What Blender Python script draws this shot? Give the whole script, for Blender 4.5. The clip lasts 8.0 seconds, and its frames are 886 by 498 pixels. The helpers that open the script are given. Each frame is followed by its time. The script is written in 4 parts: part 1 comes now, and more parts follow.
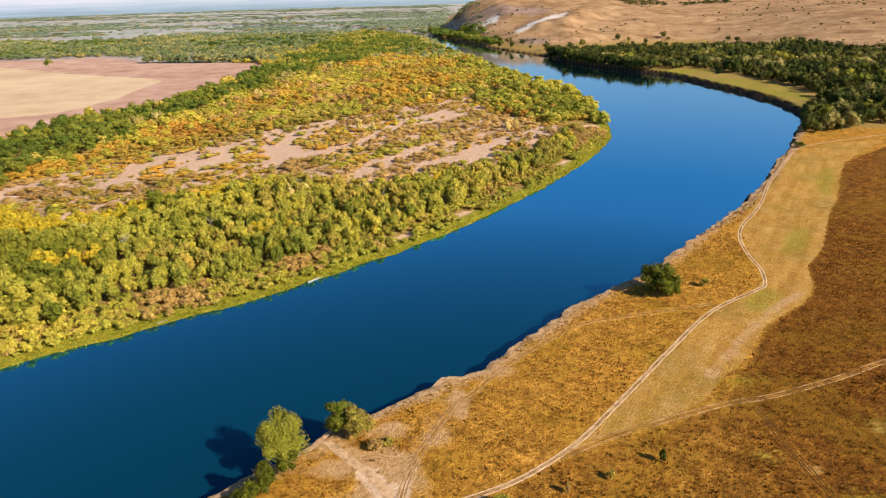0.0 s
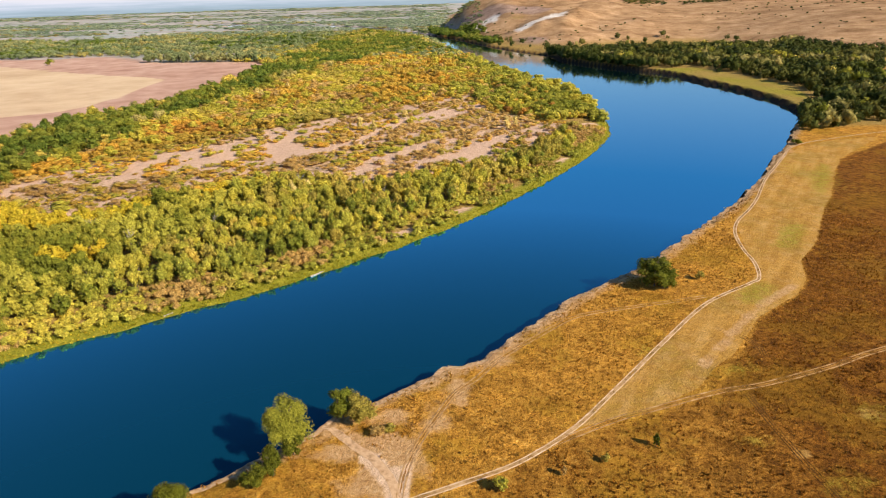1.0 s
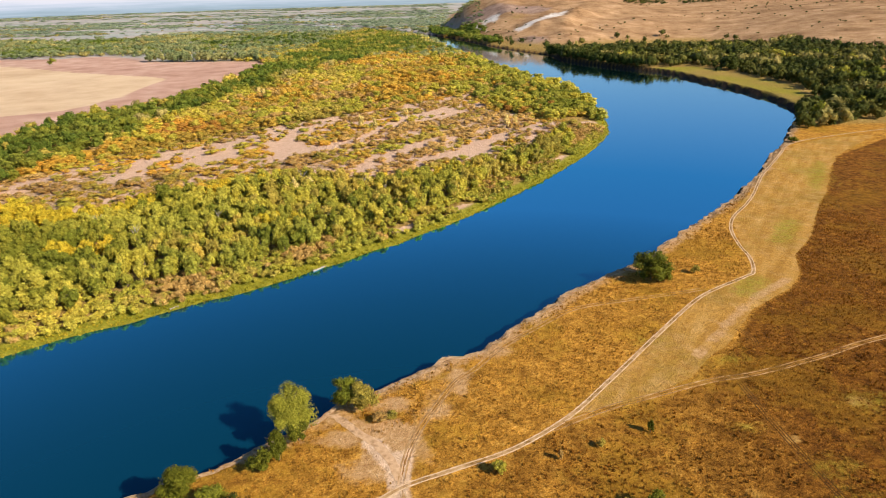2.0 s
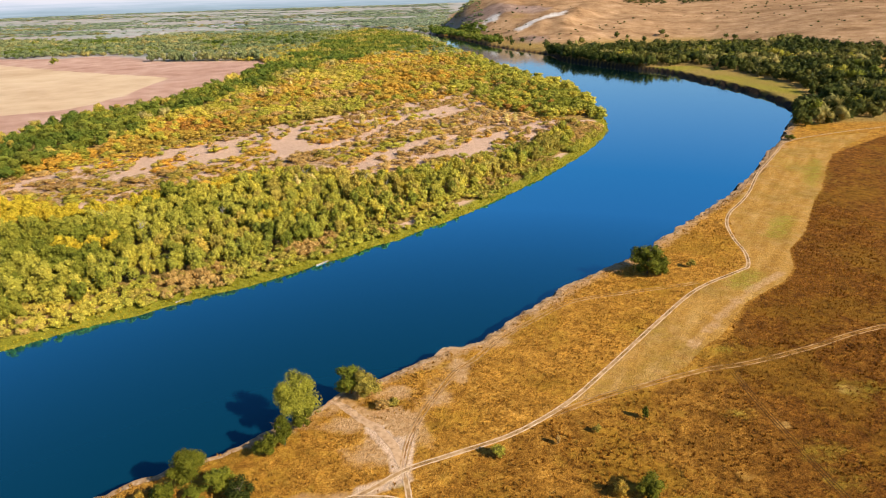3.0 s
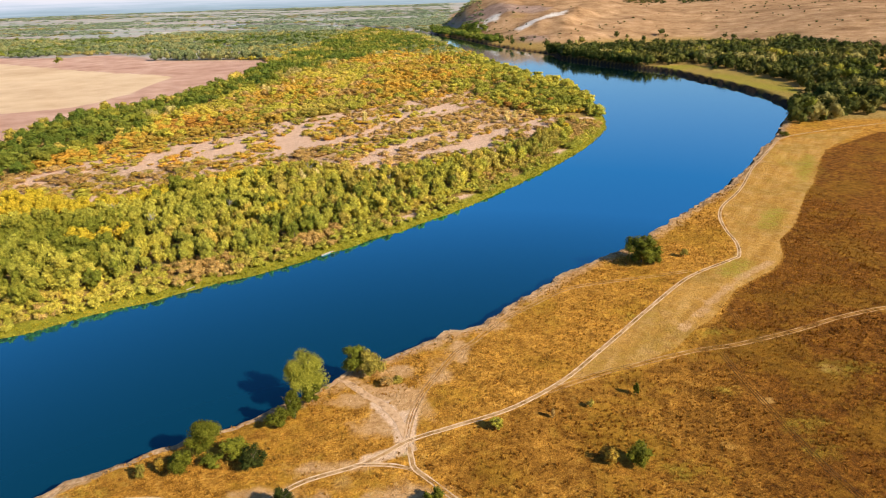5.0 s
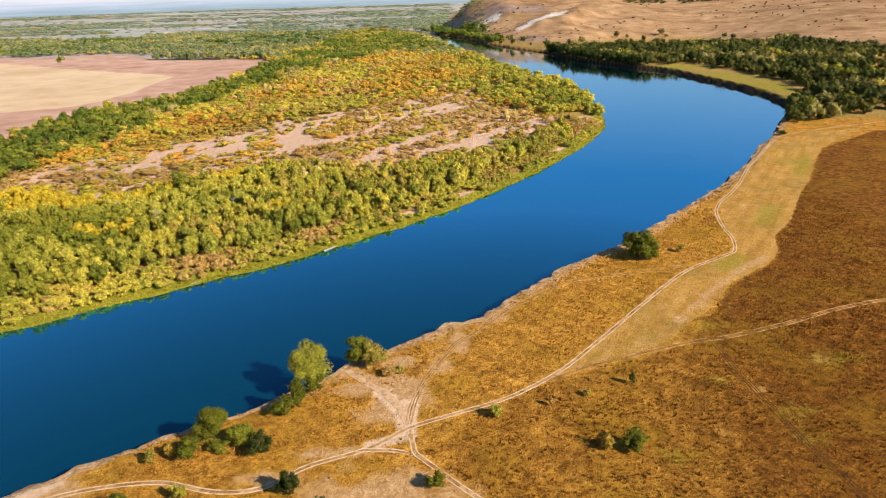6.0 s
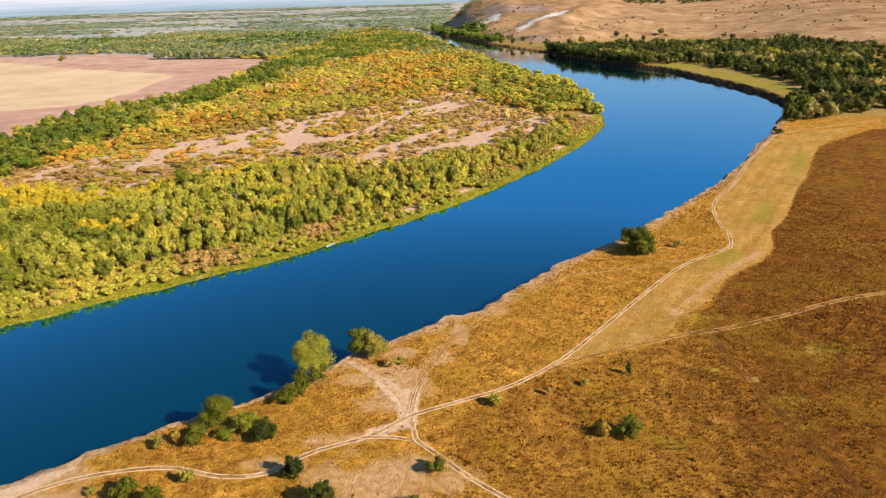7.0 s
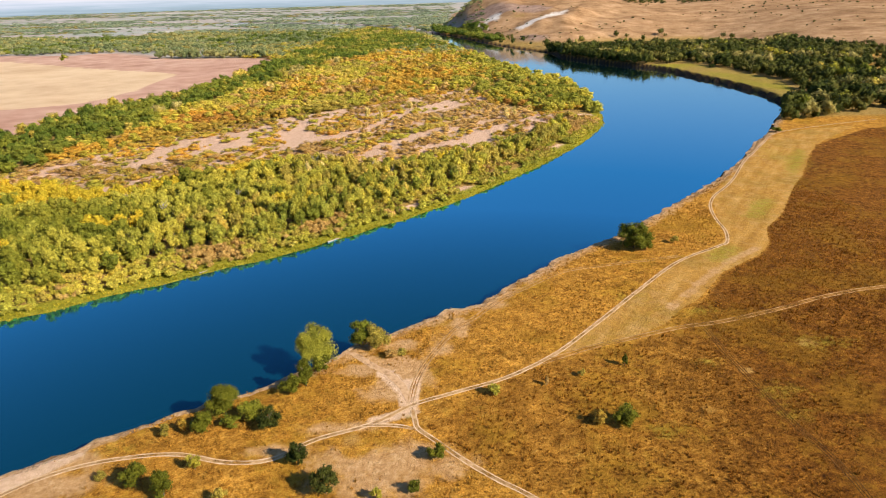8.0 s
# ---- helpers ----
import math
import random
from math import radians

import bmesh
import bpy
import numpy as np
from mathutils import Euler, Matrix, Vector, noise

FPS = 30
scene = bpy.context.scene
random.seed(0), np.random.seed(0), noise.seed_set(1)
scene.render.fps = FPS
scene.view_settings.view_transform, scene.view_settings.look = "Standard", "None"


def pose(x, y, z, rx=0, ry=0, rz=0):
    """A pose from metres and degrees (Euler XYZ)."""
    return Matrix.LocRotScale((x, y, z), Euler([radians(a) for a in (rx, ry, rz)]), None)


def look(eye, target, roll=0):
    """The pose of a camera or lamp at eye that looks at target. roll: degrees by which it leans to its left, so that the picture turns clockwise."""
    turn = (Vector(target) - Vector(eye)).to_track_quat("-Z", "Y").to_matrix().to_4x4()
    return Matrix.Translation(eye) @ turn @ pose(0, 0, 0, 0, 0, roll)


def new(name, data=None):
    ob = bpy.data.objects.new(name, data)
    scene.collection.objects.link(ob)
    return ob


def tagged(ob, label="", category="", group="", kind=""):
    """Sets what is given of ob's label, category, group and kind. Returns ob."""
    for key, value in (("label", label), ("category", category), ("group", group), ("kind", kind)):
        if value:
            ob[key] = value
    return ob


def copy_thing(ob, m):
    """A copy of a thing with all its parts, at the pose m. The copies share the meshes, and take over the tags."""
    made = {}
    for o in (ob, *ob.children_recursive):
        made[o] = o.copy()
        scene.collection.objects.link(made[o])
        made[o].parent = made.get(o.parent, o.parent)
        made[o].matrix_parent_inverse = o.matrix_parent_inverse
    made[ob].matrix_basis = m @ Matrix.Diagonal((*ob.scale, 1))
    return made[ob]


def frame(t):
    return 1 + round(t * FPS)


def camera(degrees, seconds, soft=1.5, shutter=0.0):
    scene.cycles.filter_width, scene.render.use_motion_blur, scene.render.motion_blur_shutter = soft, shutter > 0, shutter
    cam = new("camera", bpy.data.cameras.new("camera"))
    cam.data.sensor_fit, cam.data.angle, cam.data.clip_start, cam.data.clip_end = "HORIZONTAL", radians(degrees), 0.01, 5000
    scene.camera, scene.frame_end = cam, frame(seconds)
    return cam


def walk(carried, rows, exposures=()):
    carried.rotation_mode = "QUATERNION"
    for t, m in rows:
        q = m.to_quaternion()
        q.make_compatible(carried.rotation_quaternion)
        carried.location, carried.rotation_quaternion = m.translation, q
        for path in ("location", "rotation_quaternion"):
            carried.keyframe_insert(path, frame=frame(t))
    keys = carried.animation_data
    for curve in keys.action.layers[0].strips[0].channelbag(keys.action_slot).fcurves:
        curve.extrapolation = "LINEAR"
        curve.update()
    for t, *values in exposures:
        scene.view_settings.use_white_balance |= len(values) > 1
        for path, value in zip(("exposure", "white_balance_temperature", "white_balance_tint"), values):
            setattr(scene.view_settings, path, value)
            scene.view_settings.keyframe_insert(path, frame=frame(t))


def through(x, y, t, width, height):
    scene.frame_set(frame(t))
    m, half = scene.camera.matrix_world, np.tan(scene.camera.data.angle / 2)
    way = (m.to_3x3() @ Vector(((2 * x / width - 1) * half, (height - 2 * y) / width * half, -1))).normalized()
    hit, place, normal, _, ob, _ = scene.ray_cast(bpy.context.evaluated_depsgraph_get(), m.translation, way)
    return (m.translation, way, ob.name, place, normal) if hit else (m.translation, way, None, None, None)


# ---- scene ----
cam = camera(72.0, 8.0, soft=1.05)
# seconds, eye x, y, z, yaw, pitch, roll: a drone that backs away at 100 m over the bank
ROWS = [
    (0, -0.02, -0.02, 100.00, 0.002, -23.073, -1.474),
    (0.5, -0.03, -2.40, 99.98, 0.016, -23.102, -1.508),
    (1, -0.05, -4.79, 99.95, 0.032, -23.125, -1.536),
    (1.5, -0.08, -7.20, 99.91, 0.050, -23.141, -1.557),
    (2.25, -0.15, -10.80, 99.82, 0.078, -23.156, -1.580),
    (3, -0.24, -14.39, 99.70, 0.108, -23.161, -1.590),
    (3.5, -0.31, -16.76, 99.61, 0.128, -23.161, -1.592),
    (4, -0.39, -19.11, 99.51, 0.148, -23.159, -1.589),
    (4.5, -0.46, -21.42, 99.40, 0.166, -23.155, -1.582),
    (5.25, -0.58, -24.82, 99.23, 0.191, -23.149, -1.564),
    (6, -0.70, -28.11, 99.04, 0.211, -23.145, -1.539),
    (6.5, -0.78, -30.23, 98.91, 0.221, -23.144, -1.519),
    (7, -0.85, -32.29, 98.78, 0.228, -23.146, -1.497),
    (7.5, -0.91, -34.27, 98.64, 0.231, -23.152, -1.472),
    (8, -0.97, -36.18, 98.50, 0.230, -23.162, -1.446),
]


def ahead(x, y, z, yaw, pitch, roll):
    a, b = radians(yaw), radians(pitch)
    way = Vector((-math.sin(a) * math.cos(b), math.cos(a) * math.cos(b), math.sin(b)))
    return look((x, y, z), Vector((x, y, z)) + 100 * way, roll)


walk(cam, [(t, ahead(*row)) for t, *row in ROWS], exposures=[(0.0, 0.59), (8.0, 0.66)])

# ---- sky and sun ----
SUN_AZ, SUN_EL = radians(-31), radians(32.5)   # towards the sun, from +x anticlockwise; height
world = bpy.data.worlds.new("sky")
scene.world = world
world.use_nodes = True
wn = world.node_tree
sky = wn.nodes.new("ShaderNodeTexSky")
sky.sky_type = "NISHITA"
sky.sun_disc = False
sky.sun_elevation = SUN_EL
sky.sun_rotation = radians(90) - SUN_AZ
sky.altitude = 100
sky.air_density, sky.dust_density, sky.ozone_density = 1.0, 0.3, 6.0
wn.nodes["Background"].inputs["Strength"].default_value = 0.076
wn.links.new(sky.outputs[0], wn.nodes["Background"].inputs["Color"])
sun = new("sun", bpy.data.lights.new("sun", "SUN"))
sun.data.energy, sun.data.angle, sun.data.color = 5.0, radians(0.55), (1.0, 0.865, 0.67)
sun.matrix_world = look((math.cos(SUN_AZ) * math.cos(SUN_EL) * 500, math.sin(SUN_AZ) * math.cos(SUN_EL) * 500, math.sin(SUN_EL) * 500), (0, 0, 0))


# ---- material helpers ----
def material(name):
    m = bpy.data.materials.new(name)
    m.use_nodes = True
    nt = m.node_tree
    return m, nt, nt.nodes["Principled BSDF"]


def nd(nt, kind, values=(), **props):
    """A node; values: input name or index to a value or an output socket."""
    n = nt.nodes.new(kind)
    if "operation" in props:
        n.operation, n.use_clamp = props["operation"], props.get("use_clamp", False)
    if "interpolation_type" in props:
        n.interpolation_type = props["interpolation_type"]
    if "data_type" in props:
        n.data_type, n.blend_type = props["data_type"], props["blend_type"]
    if "attribute_name" in props:
        n.attribute_name = props["attribute_name"]
    for k, v in dict(values).items():
        if isinstance(v, bpy.types.NodeSocket):
            nt.links.new(v, n.inputs[k])
        else:
            n.inputs[k].default_value = v
    return n


def rgb(c):
    return (*c, 1.0)


def noise_of(nt, scale, detail=4, rough=0.55, stretch=None, turn=0.0):
    p = nd(nt, "ShaderNodeNewGeometry").outputs["Position"]
    if stretch:
        p = nd(nt, "ShaderNodeMapping", {"Vector": p, "Rotation": (0, 0, turn)}).outputs[0]
        p = nd(nt, "ShaderNodeMapping", {"Vector": p, "Scale": stretch}).outputs[0]
    return nd(nt, "ShaderNodeTexNoise", {"Vector": p, "Scale": scale, "Detail": detail, "Roughness": rough}).outputs[0]


def ramp(nt, fac, stops):
    r = nd(nt, "ShaderNodeValToRGB", {0: fac})
    e = r.color_ramp.elements
    while len(e) < len(stops):
        e.new(0.5)
    for el, (at, c) in zip(e, stops):
        el.position, el.color = at, rgb(c)
    return r.outputs[0]


def mix(nt, fac, a, b, how="MIX"):
    m = nd(nt, "ShaderNodeMix", {}, data_type="RGBA", blend_type=how)
    for k, v in ((0, fac), (6, a), (7, b)):
        if isinstance(v, bpy.types.NodeSocket):
            nt.links.new(v, m.inputs[k])
        else:
            m.inputs[k].default_value = v if k == 0 else rgb(v)
    return m.outputs[2]


def calc(nt, op, a, b=0.0, clamp=False):
    return nd(nt, "ShaderNodeMath", {0: a, 1: b}, operation=op, use_clamp=clamp).outputs[0]


def soft_edge(nt, mask, n, lo=0.38, hi=0.62, wobble=0.5):
    v = calc(nt, "ADD", mask, calc(nt, "MULTIPLY", calc(nt, "SUBTRACT", n, 0.5), wobble))
    return nd(nt, "ShaderNodeMapRange", {0: v, 1: lo, 2: hi}, interpolation_type="SMOOTHSTEP").outputs[0]


def bump(nt, bsdf, height, strength, distance):
    b = nd(nt, "ShaderNodeBump", {"Height": height, "Strength": strength, "Distance": distance})
    nt.links.new(b.outputs[0], bsdf.inputs["Normal"])


def leaf_material(name, stops, through=0.24, grain=1.4):
    """Foliage: tones spread from plant to plant and from leaf cluster to leaf cluster."""
    m, nt, b = material(name)
    tone = nd(nt, "ShaderNodeAttribute", {}, attribute_name="tone").outputs["Fac"]
    own = nd(nt, "ShaderNodeObjectInfo").outputs["Random"]
    leaf = nd(nt, "ShaderNodeNewGeometry").outputs["Random Per Island"]
    alone = nd(nt, "ShaderNodeAttribute", {}, attribute_name="alone").outputs["Fac"]
    v = calc(nt, "ADD", tone, calc(nt, "MULTIPLY", alone, own))
    v = calc(nt, "ADD", calc(nt, "MULTIPLY", v, 0.8), calc(nt, "MULTIPLY", leaf, 0.2))
    col = mix(nt, 1.0, ramp(nt, v, stops), (1.52, 1.35, 1.2), "MULTIPLY")
    col = mix(nt, 1.0, col, ramp(nt, leaf, [(0.0, (0.84, 0.84, 0.84)), (1.0, (1.18, 1.18, 1.18))]), "MULTIPLY")
    sprig = noise_of(nt, grain, 4, 0.7)
    col = mix(nt, 1.0, col, ramp(nt, sprig, [(0.3, (0.74, 0.74, 0.74)), (0.7, (1.3, 1.3, 1.3))]), "MULTIPLY")
    nt.links.new(col, b.inputs["Base Color"])
    b.inputs["Roughness"].default_value = 0.62
    b.inputs["Specular IOR Level"].default_value = 0.06
    tr = nd(nt, "ShaderNodeBsdfTranslucent", {"Color": col})
    mx = nd(nt, "ShaderNodeMixShader", {0: through, 1: b.outputs[0], 2: tr.outputs[0]})
    bump(nt, b, noise_of(nt, grain * 2.4, 5, 0.8), 0.8, 0.8 / grain)
    gap = nd(nt, "ShaderNodeMapRange", {0: noise_of(nt, grain * 1.8, 3, 0.7), 1: 0.43, 2: 0.47}).outputs[0]
    mx = nd(nt, "ShaderNodeMixShader", {0: gap, 1: nd(nt, "ShaderNodeBsdfTransparent").outputs[0], 2: mx.outputs[0]})
    nt.links.new(mx.outputs[0], nt.nodes["Material Output"].inputs[0])
    return m


def earth_material(name, stops, scale=0.6, rough=0.95, lump=0.3, dist=0.1, broken=0.0):
    """Bare soil; broken: how much of it the grass beneath has taken back."""
    m, nt, b = material(name)
    if broken:
        worn = calc(nt, "ADD", calc(nt, "MULTIPLY", noise_of(nt, 0.11, 3, 0.6), 0.72), calc(nt, "MULTIPLY", noise_of(nt, 0.8, 4, 0.7), 0.28))
        clear = nd(nt, "ShaderNodeMapRange", {0: worn, 1: broken - 0.11, 2: broken + 0.09}).outputs[0]
        mx = nd(nt, "ShaderNodeMixShader", {0: clear, 1: nd(nt, "ShaderNodeBsdfTransparent").outputs[0], 2: b.outputs[0]})
        nt.links.new(mx.outputs[0], nt.nodes["Material Output"].inputs[0])
    n = noise_of(nt, scale, 6, 0.65)
    nt.links.new(ramp(nt, n, stops), b.inputs["Base Color"])
    b.inputs["Roughness"].default_value = rough
    b.inputs["Specular IOR Level"].default_value = 0.1
    bump(nt, b, noise_of(nt, scale * 5, 5, 0.7), lump, dist)
    return m


# ---- plan: river banks, tracks, regions ----
OUTER_BANK = [(-1500, -560), (-600, -160), (-300, -15), (-160, 45), (-101.6, 69.4), (-95, 74.5), (-82.7, 82.4), (-72, 90.5), (-56, 100),
              (-49.5, 103), (-34.3, 114.8), (-30, 119.8), (-17.2, 129.5), (-7.2, 135.8), (1.3, 141.8), (10.3, 146.3), (16.5, 152.4), (23.2, 160.5), (31.2, 167.4), (37.4, 173.7), (45.4, 182.5), (53.4, 189.1), (60.4, 194.9), (71.5, 202), (90.3, 220.5), (102.1, 232.9), (111.4, 244.1), (122, 254.4), (133.8, 266.3), (149.6, 282.9), (162.9, 300.5), (176.1, 317.5), (196, 345.5), (211.1, 365.4), (227.7, 387.3),
              (262, 440), (300, 500), (312, 552), (313, 607), (297, 700), (285, 765), (258, 812), (211, 891), (190, 947),
              (182, 1015), (164, 1056), (123, 1148), (77, 1297), (37, 1431), (-13, 1555), (-120, 1800), (-330, 2100), (-900, 2500)]
INNER_BANK = [(-1500, -400), (-600, -75), (-300, 75), (-155.6, 148.7), (-125, 168), (-101.8, 182.3), (-84.5, 193), (-65.7, 205.6),
              (-51.7, 216.8), (-34.3, 231), (-9.7, 251.6), (18.9, 281.7), (54.8, 326), (77.6, 358.6), (100, 394), (118, 428.5), (129, 454.5),
              (136, 491), (140, 531), (144, 578), (141, 640), (134, 690), (113, 750), (88, 825), (62, 985), (22, 1150), (-10, 1400),
              (-60, 1560), (-160, 1770), (-360, 2020), (-900, 2400)]
MAIN_TRACK = [(-150, 20), (-112, 50), (-98.3, 64.4), (-89.8, 70.8), (-78.9, 74.6), (-65, 75.8), (-52.1, 72.6), (-42, 73.4), (-32.8, 80.1),
              (-19.9, 85.5), (-10.4, 92.4), (-0.1, 96.8), (15.5, 103.6), (30.7, 115.1), (45.1, 130.6), (66.2, 153.8), (88.2, 176.5),
              (109.1, 190.3), (114.9, 194.7), (119.5, 207), (121, 219.1), (124, 232.8), (128.2, 243.7), (134.8, 254.3), (146.2, 268.1), (157.1, 283.3), (166.2, 297.9), (177.7, 316), (194.4, 338.4), (212.1, 362.1), (228.6, 383.6), (262, 402), (330, 425)]
EAST_TRACK = [(24.2, 109.5), (42.2, 118.5), (51.6, 121.9), (70.9, 128.4), (86.3, 131.6), (107.8, 138.7), (122.2, 144.7), (136.4, 149.3), (151.9, 152.8), (230, 168)]
SOUTH_TRACK = [(-10.6, 92.2), (-9.4, 86.2), (-8.6, 83.4), (-4.5, 79.2), (2, 72.6), (9.2, 66.3), (16.9, 60.4), (40, 40)]
LINK_TRACK = [(-22.6, 84.9), (-14.2, 84.6), (-8.8, 83)]
BANK_SPUR = [(-31, 117.2), (-28.9, 117), (-22.4, 110.5), (-17.2, 105.7), (-12.9, 99), (-11.2, 92.9)]
BANK_PATH = [(-11, 92.9), (-10, 101.4), (-7.8, 109.4), (-3, 120.5), (2.4, 130.8), (8, 136.6), (16.3, 147.1), (29.5, 159.2), (43.7, 170.3), (64.2, 175.8), (78.1, 178.7), (92.9, 182.5)]
FIELD_RUTS = [(79.1, 129.1), (79.7, 108.7), (82, 83), (84.9, 65.5), (84, 40)]
FIELD_PATH = [(138.3, 209.2), (150.7, 203.8), (176.7, 189.7), (250, 150)]
TURNING_RUTS = [(89, 158), (91.2, 154.5), (93, 149.4), (92.2, 144.5)]
MOWN = [(30.7, 115.1), (45.1, 130.6), (66.2, 153.8), (88.2, 176.5), (109.1, 190.3), (119.5, 202.5), (122.9, 223), (133, 255), (162, 293), (196, 342),
        (231, 382), (262, 398), (300, 405), (241, 353), (221, 325), (195, 285), (174, 257), (153, 225), (138, 209), (131, 192.5), (122, 181.5),
        (101.5, 167), (84, 146), (76, 140), (68, 131), (52, 121.9)]
BROWN = [(17, 60), (-7, 84), (7, 98), (30, 113), (52, 121), (71, 129), (84, 145), (102, 167), (122, 181), (131, 192), (138, 209), (153, 225), (174, 257),
         (195, 285), (221, 325), (241, 353), (300, 395), (420, 420), (700, 200), (300, -100), (30, -100)]
SAND = [(-330, 300), (-271.6, 345.9), (-251.9, 372), (-219.5, 423.5), (-171.3, 466.6), (-112.7, 512.9), (-43.4, 577.4), (30.5, 644.8), (42.6, 564),
        (100.2, 476.6), (93.3, 442.6), (41.9, 360.9), (5.7, 337.3), (-46.6, 324), (-95.6, 338.8), (-154.5, 319), (-170, 292), (-195, 280), (-226, 298), (-245, 300), (-330, 285)]
DARK_WOOD = [(-400, 260), (-266, 335), (-266.6, 399.5), (-242, 455), (-252, 522), (-222, 650), (-178, 865), (-105, 1040), (0, 1200), (-40, 1420),
             (-194.8, 1760), (-234, 1505), (-258, 898), (-257, 741), (-275, 617), (-331, 541), (-336, 448), (-480, 380)]
FIELD = [(-700, 320), (-336, 452), (-335, 545), (-279, 620), (-262, 745), (-262, 900), (-270, 985), (-293, 1022), (-405, 1050), (-479, 1069), (-622, 1203),
         (-708, 1165), (-900, 1200), (-1500, 900)]
STRAW = [(-1100, 1000), (-754, 1076), (-529, 928), (-366, 838), (-353, 680), (-369, 606), (-423, 575), (-700, 500)]
HILL = [(1300, 500), (900, 720), (643, 900), (550, 985), (480, 1180), (345, 1190), (215, 1120), (150, 1200), (100, 1330), (62, 1450), (42, 1590), (16, 1760), (40, 2600), (800, 3600),
        (4600, 3600), (4600, -200), (2000, 100)]
MEADOW = [(262, 795), (330, 800), (352, 700), (362, 616), (330, 525), (296, 486), (290, 552), (290, 640), (280, 720)]
WATER_Z = -4.5
rng = np.random.default_rng(7)


def smooth_line(points, step):
    """Even steps along a soft curve through the points."""
    p = np.array(points, float)
    q = np.vstack([2 * p[0] - p[1], p, 2 * p[-1] - p[-2]])
    out = []
    for k in range(1, len(q) - 2):
        a, b, c, d = q[k - 1:k + 3]
        n = max(1, int(np.ceil(np.linalg.norm(c - b) / step)))
        s = (np.arange(n) / n)[:, None]
        out.append(0.5 * (2 * b + (c - a) * s + (2 * a - 5 * b + 4 * c - d) * s ** 2 + (3 * b - a - 3 * c + d) * s ** 3))
    return np.vstack(out + [p[-1:]])


def line_distance(x, y, line):
    best = np.full(x.shape, 1e12)
    for (ax, ay), (bx, by) in zip(line[:-1], line[1:]):
        dx, dy = bx - ax, by - ay
        s = np.clip(((x - ax) * dx + (y - ay) * dy) / max(dx * dx + dy * dy, 1e-9), 0, 1)
        best = np.minimum(best, (x - ax - s * dx) ** 2 + (y - ay - s * dy) ** 2)
    return np.sqrt(best)


def inside(x, y, poly):
    res = np.zeros(x.shape, bool)
    p = np.asarray(poly, float)
    for (ax, ay), (bx, by) in zip(p, np.roll(p, -1, 0)):
        if ay != by:
            res ^= ((ay > y) != (by > y)) & (x < (bx - ax) * (y - ay) / (by - ay) + ax)
    return res


def depth_in(x, y, poly):
    """Distance to a region's edge, positive inside."""
    p = np.asarray(poly, float)
    d = line_distance(x, y, np.vstack([p, p[:1]]))
    return np.where(inside(x, y, poly), d, -d)


def fade(v, a, b):
    s = np.clip((v - a) / (b - a), 0, 1)
    return s * s * (3 - 2 * s)


def lattice(x, y, size, seed):
    """Value noise, 0 to 1."""
    u, v = x / size, y / size
    i, j = np.floor(u).astype(np.int64), np.floor(v).astype(np.int64)
    a, b = u - i, v - j
    a, b = a * a * (3 - 2 * a), b * b * (3 - 2 * b)

    def h(i, j):
        n = (i * 374761393 + j * 668265263 + seed * 982451653) & 0x7FFFFFFF
        n = ((n ^ (n >> 13)) * 1274126177) & 0x7FFFFFFF
        return ((n ^ (n >> 16)) & 0xFFFF) / 65535.0

    return (h(i, j) * (1 - a) + h(i + 1, j) * a) * (1 - b) + (h(i, j + 1) * (1 - a) + h(i + 1, j + 1) * a) * b


outer_line, inner_line = smooth_line(OUTER_BANK, 12), smooth_line(INNER_BANK, 12)
RIVER = np.vstack([outer_line, inner_line[::-1]])
INNER_LAND = np.vstack([inner_line, [(-5200, 2800), (-5200, -1500)]])


def banks(x, y):
    """Distances from the outer and inner bank (positive on land), and whether the point is on the inner side."""
    river = inside(x, y, RIVER)
    do, di = line_distance(x, y, outer_line), line_distance(x, y, inner_line)
    inner = inside(x, y, INNER_LAND) | ((y > 1500) & (x < -10 - (y - 1500) * 0.05) & ~river)
    inner |= river & (di < do)
    return np.where(river, -do, do), np.where(river, -di, di), inner, river


def stripes(x, y):
    """Old sand bars: bands that run along the bend."""
    u, v = 0.68 * x + 0.73 * y, 0.73 * x - 0.68 * y
    return 0.55 * lattice(u, v * 5.5, 90, 3) + 0.3 * lattice(u, v * 3, 34, 4) + 0.15 * lattice(x, y, 9, 5)


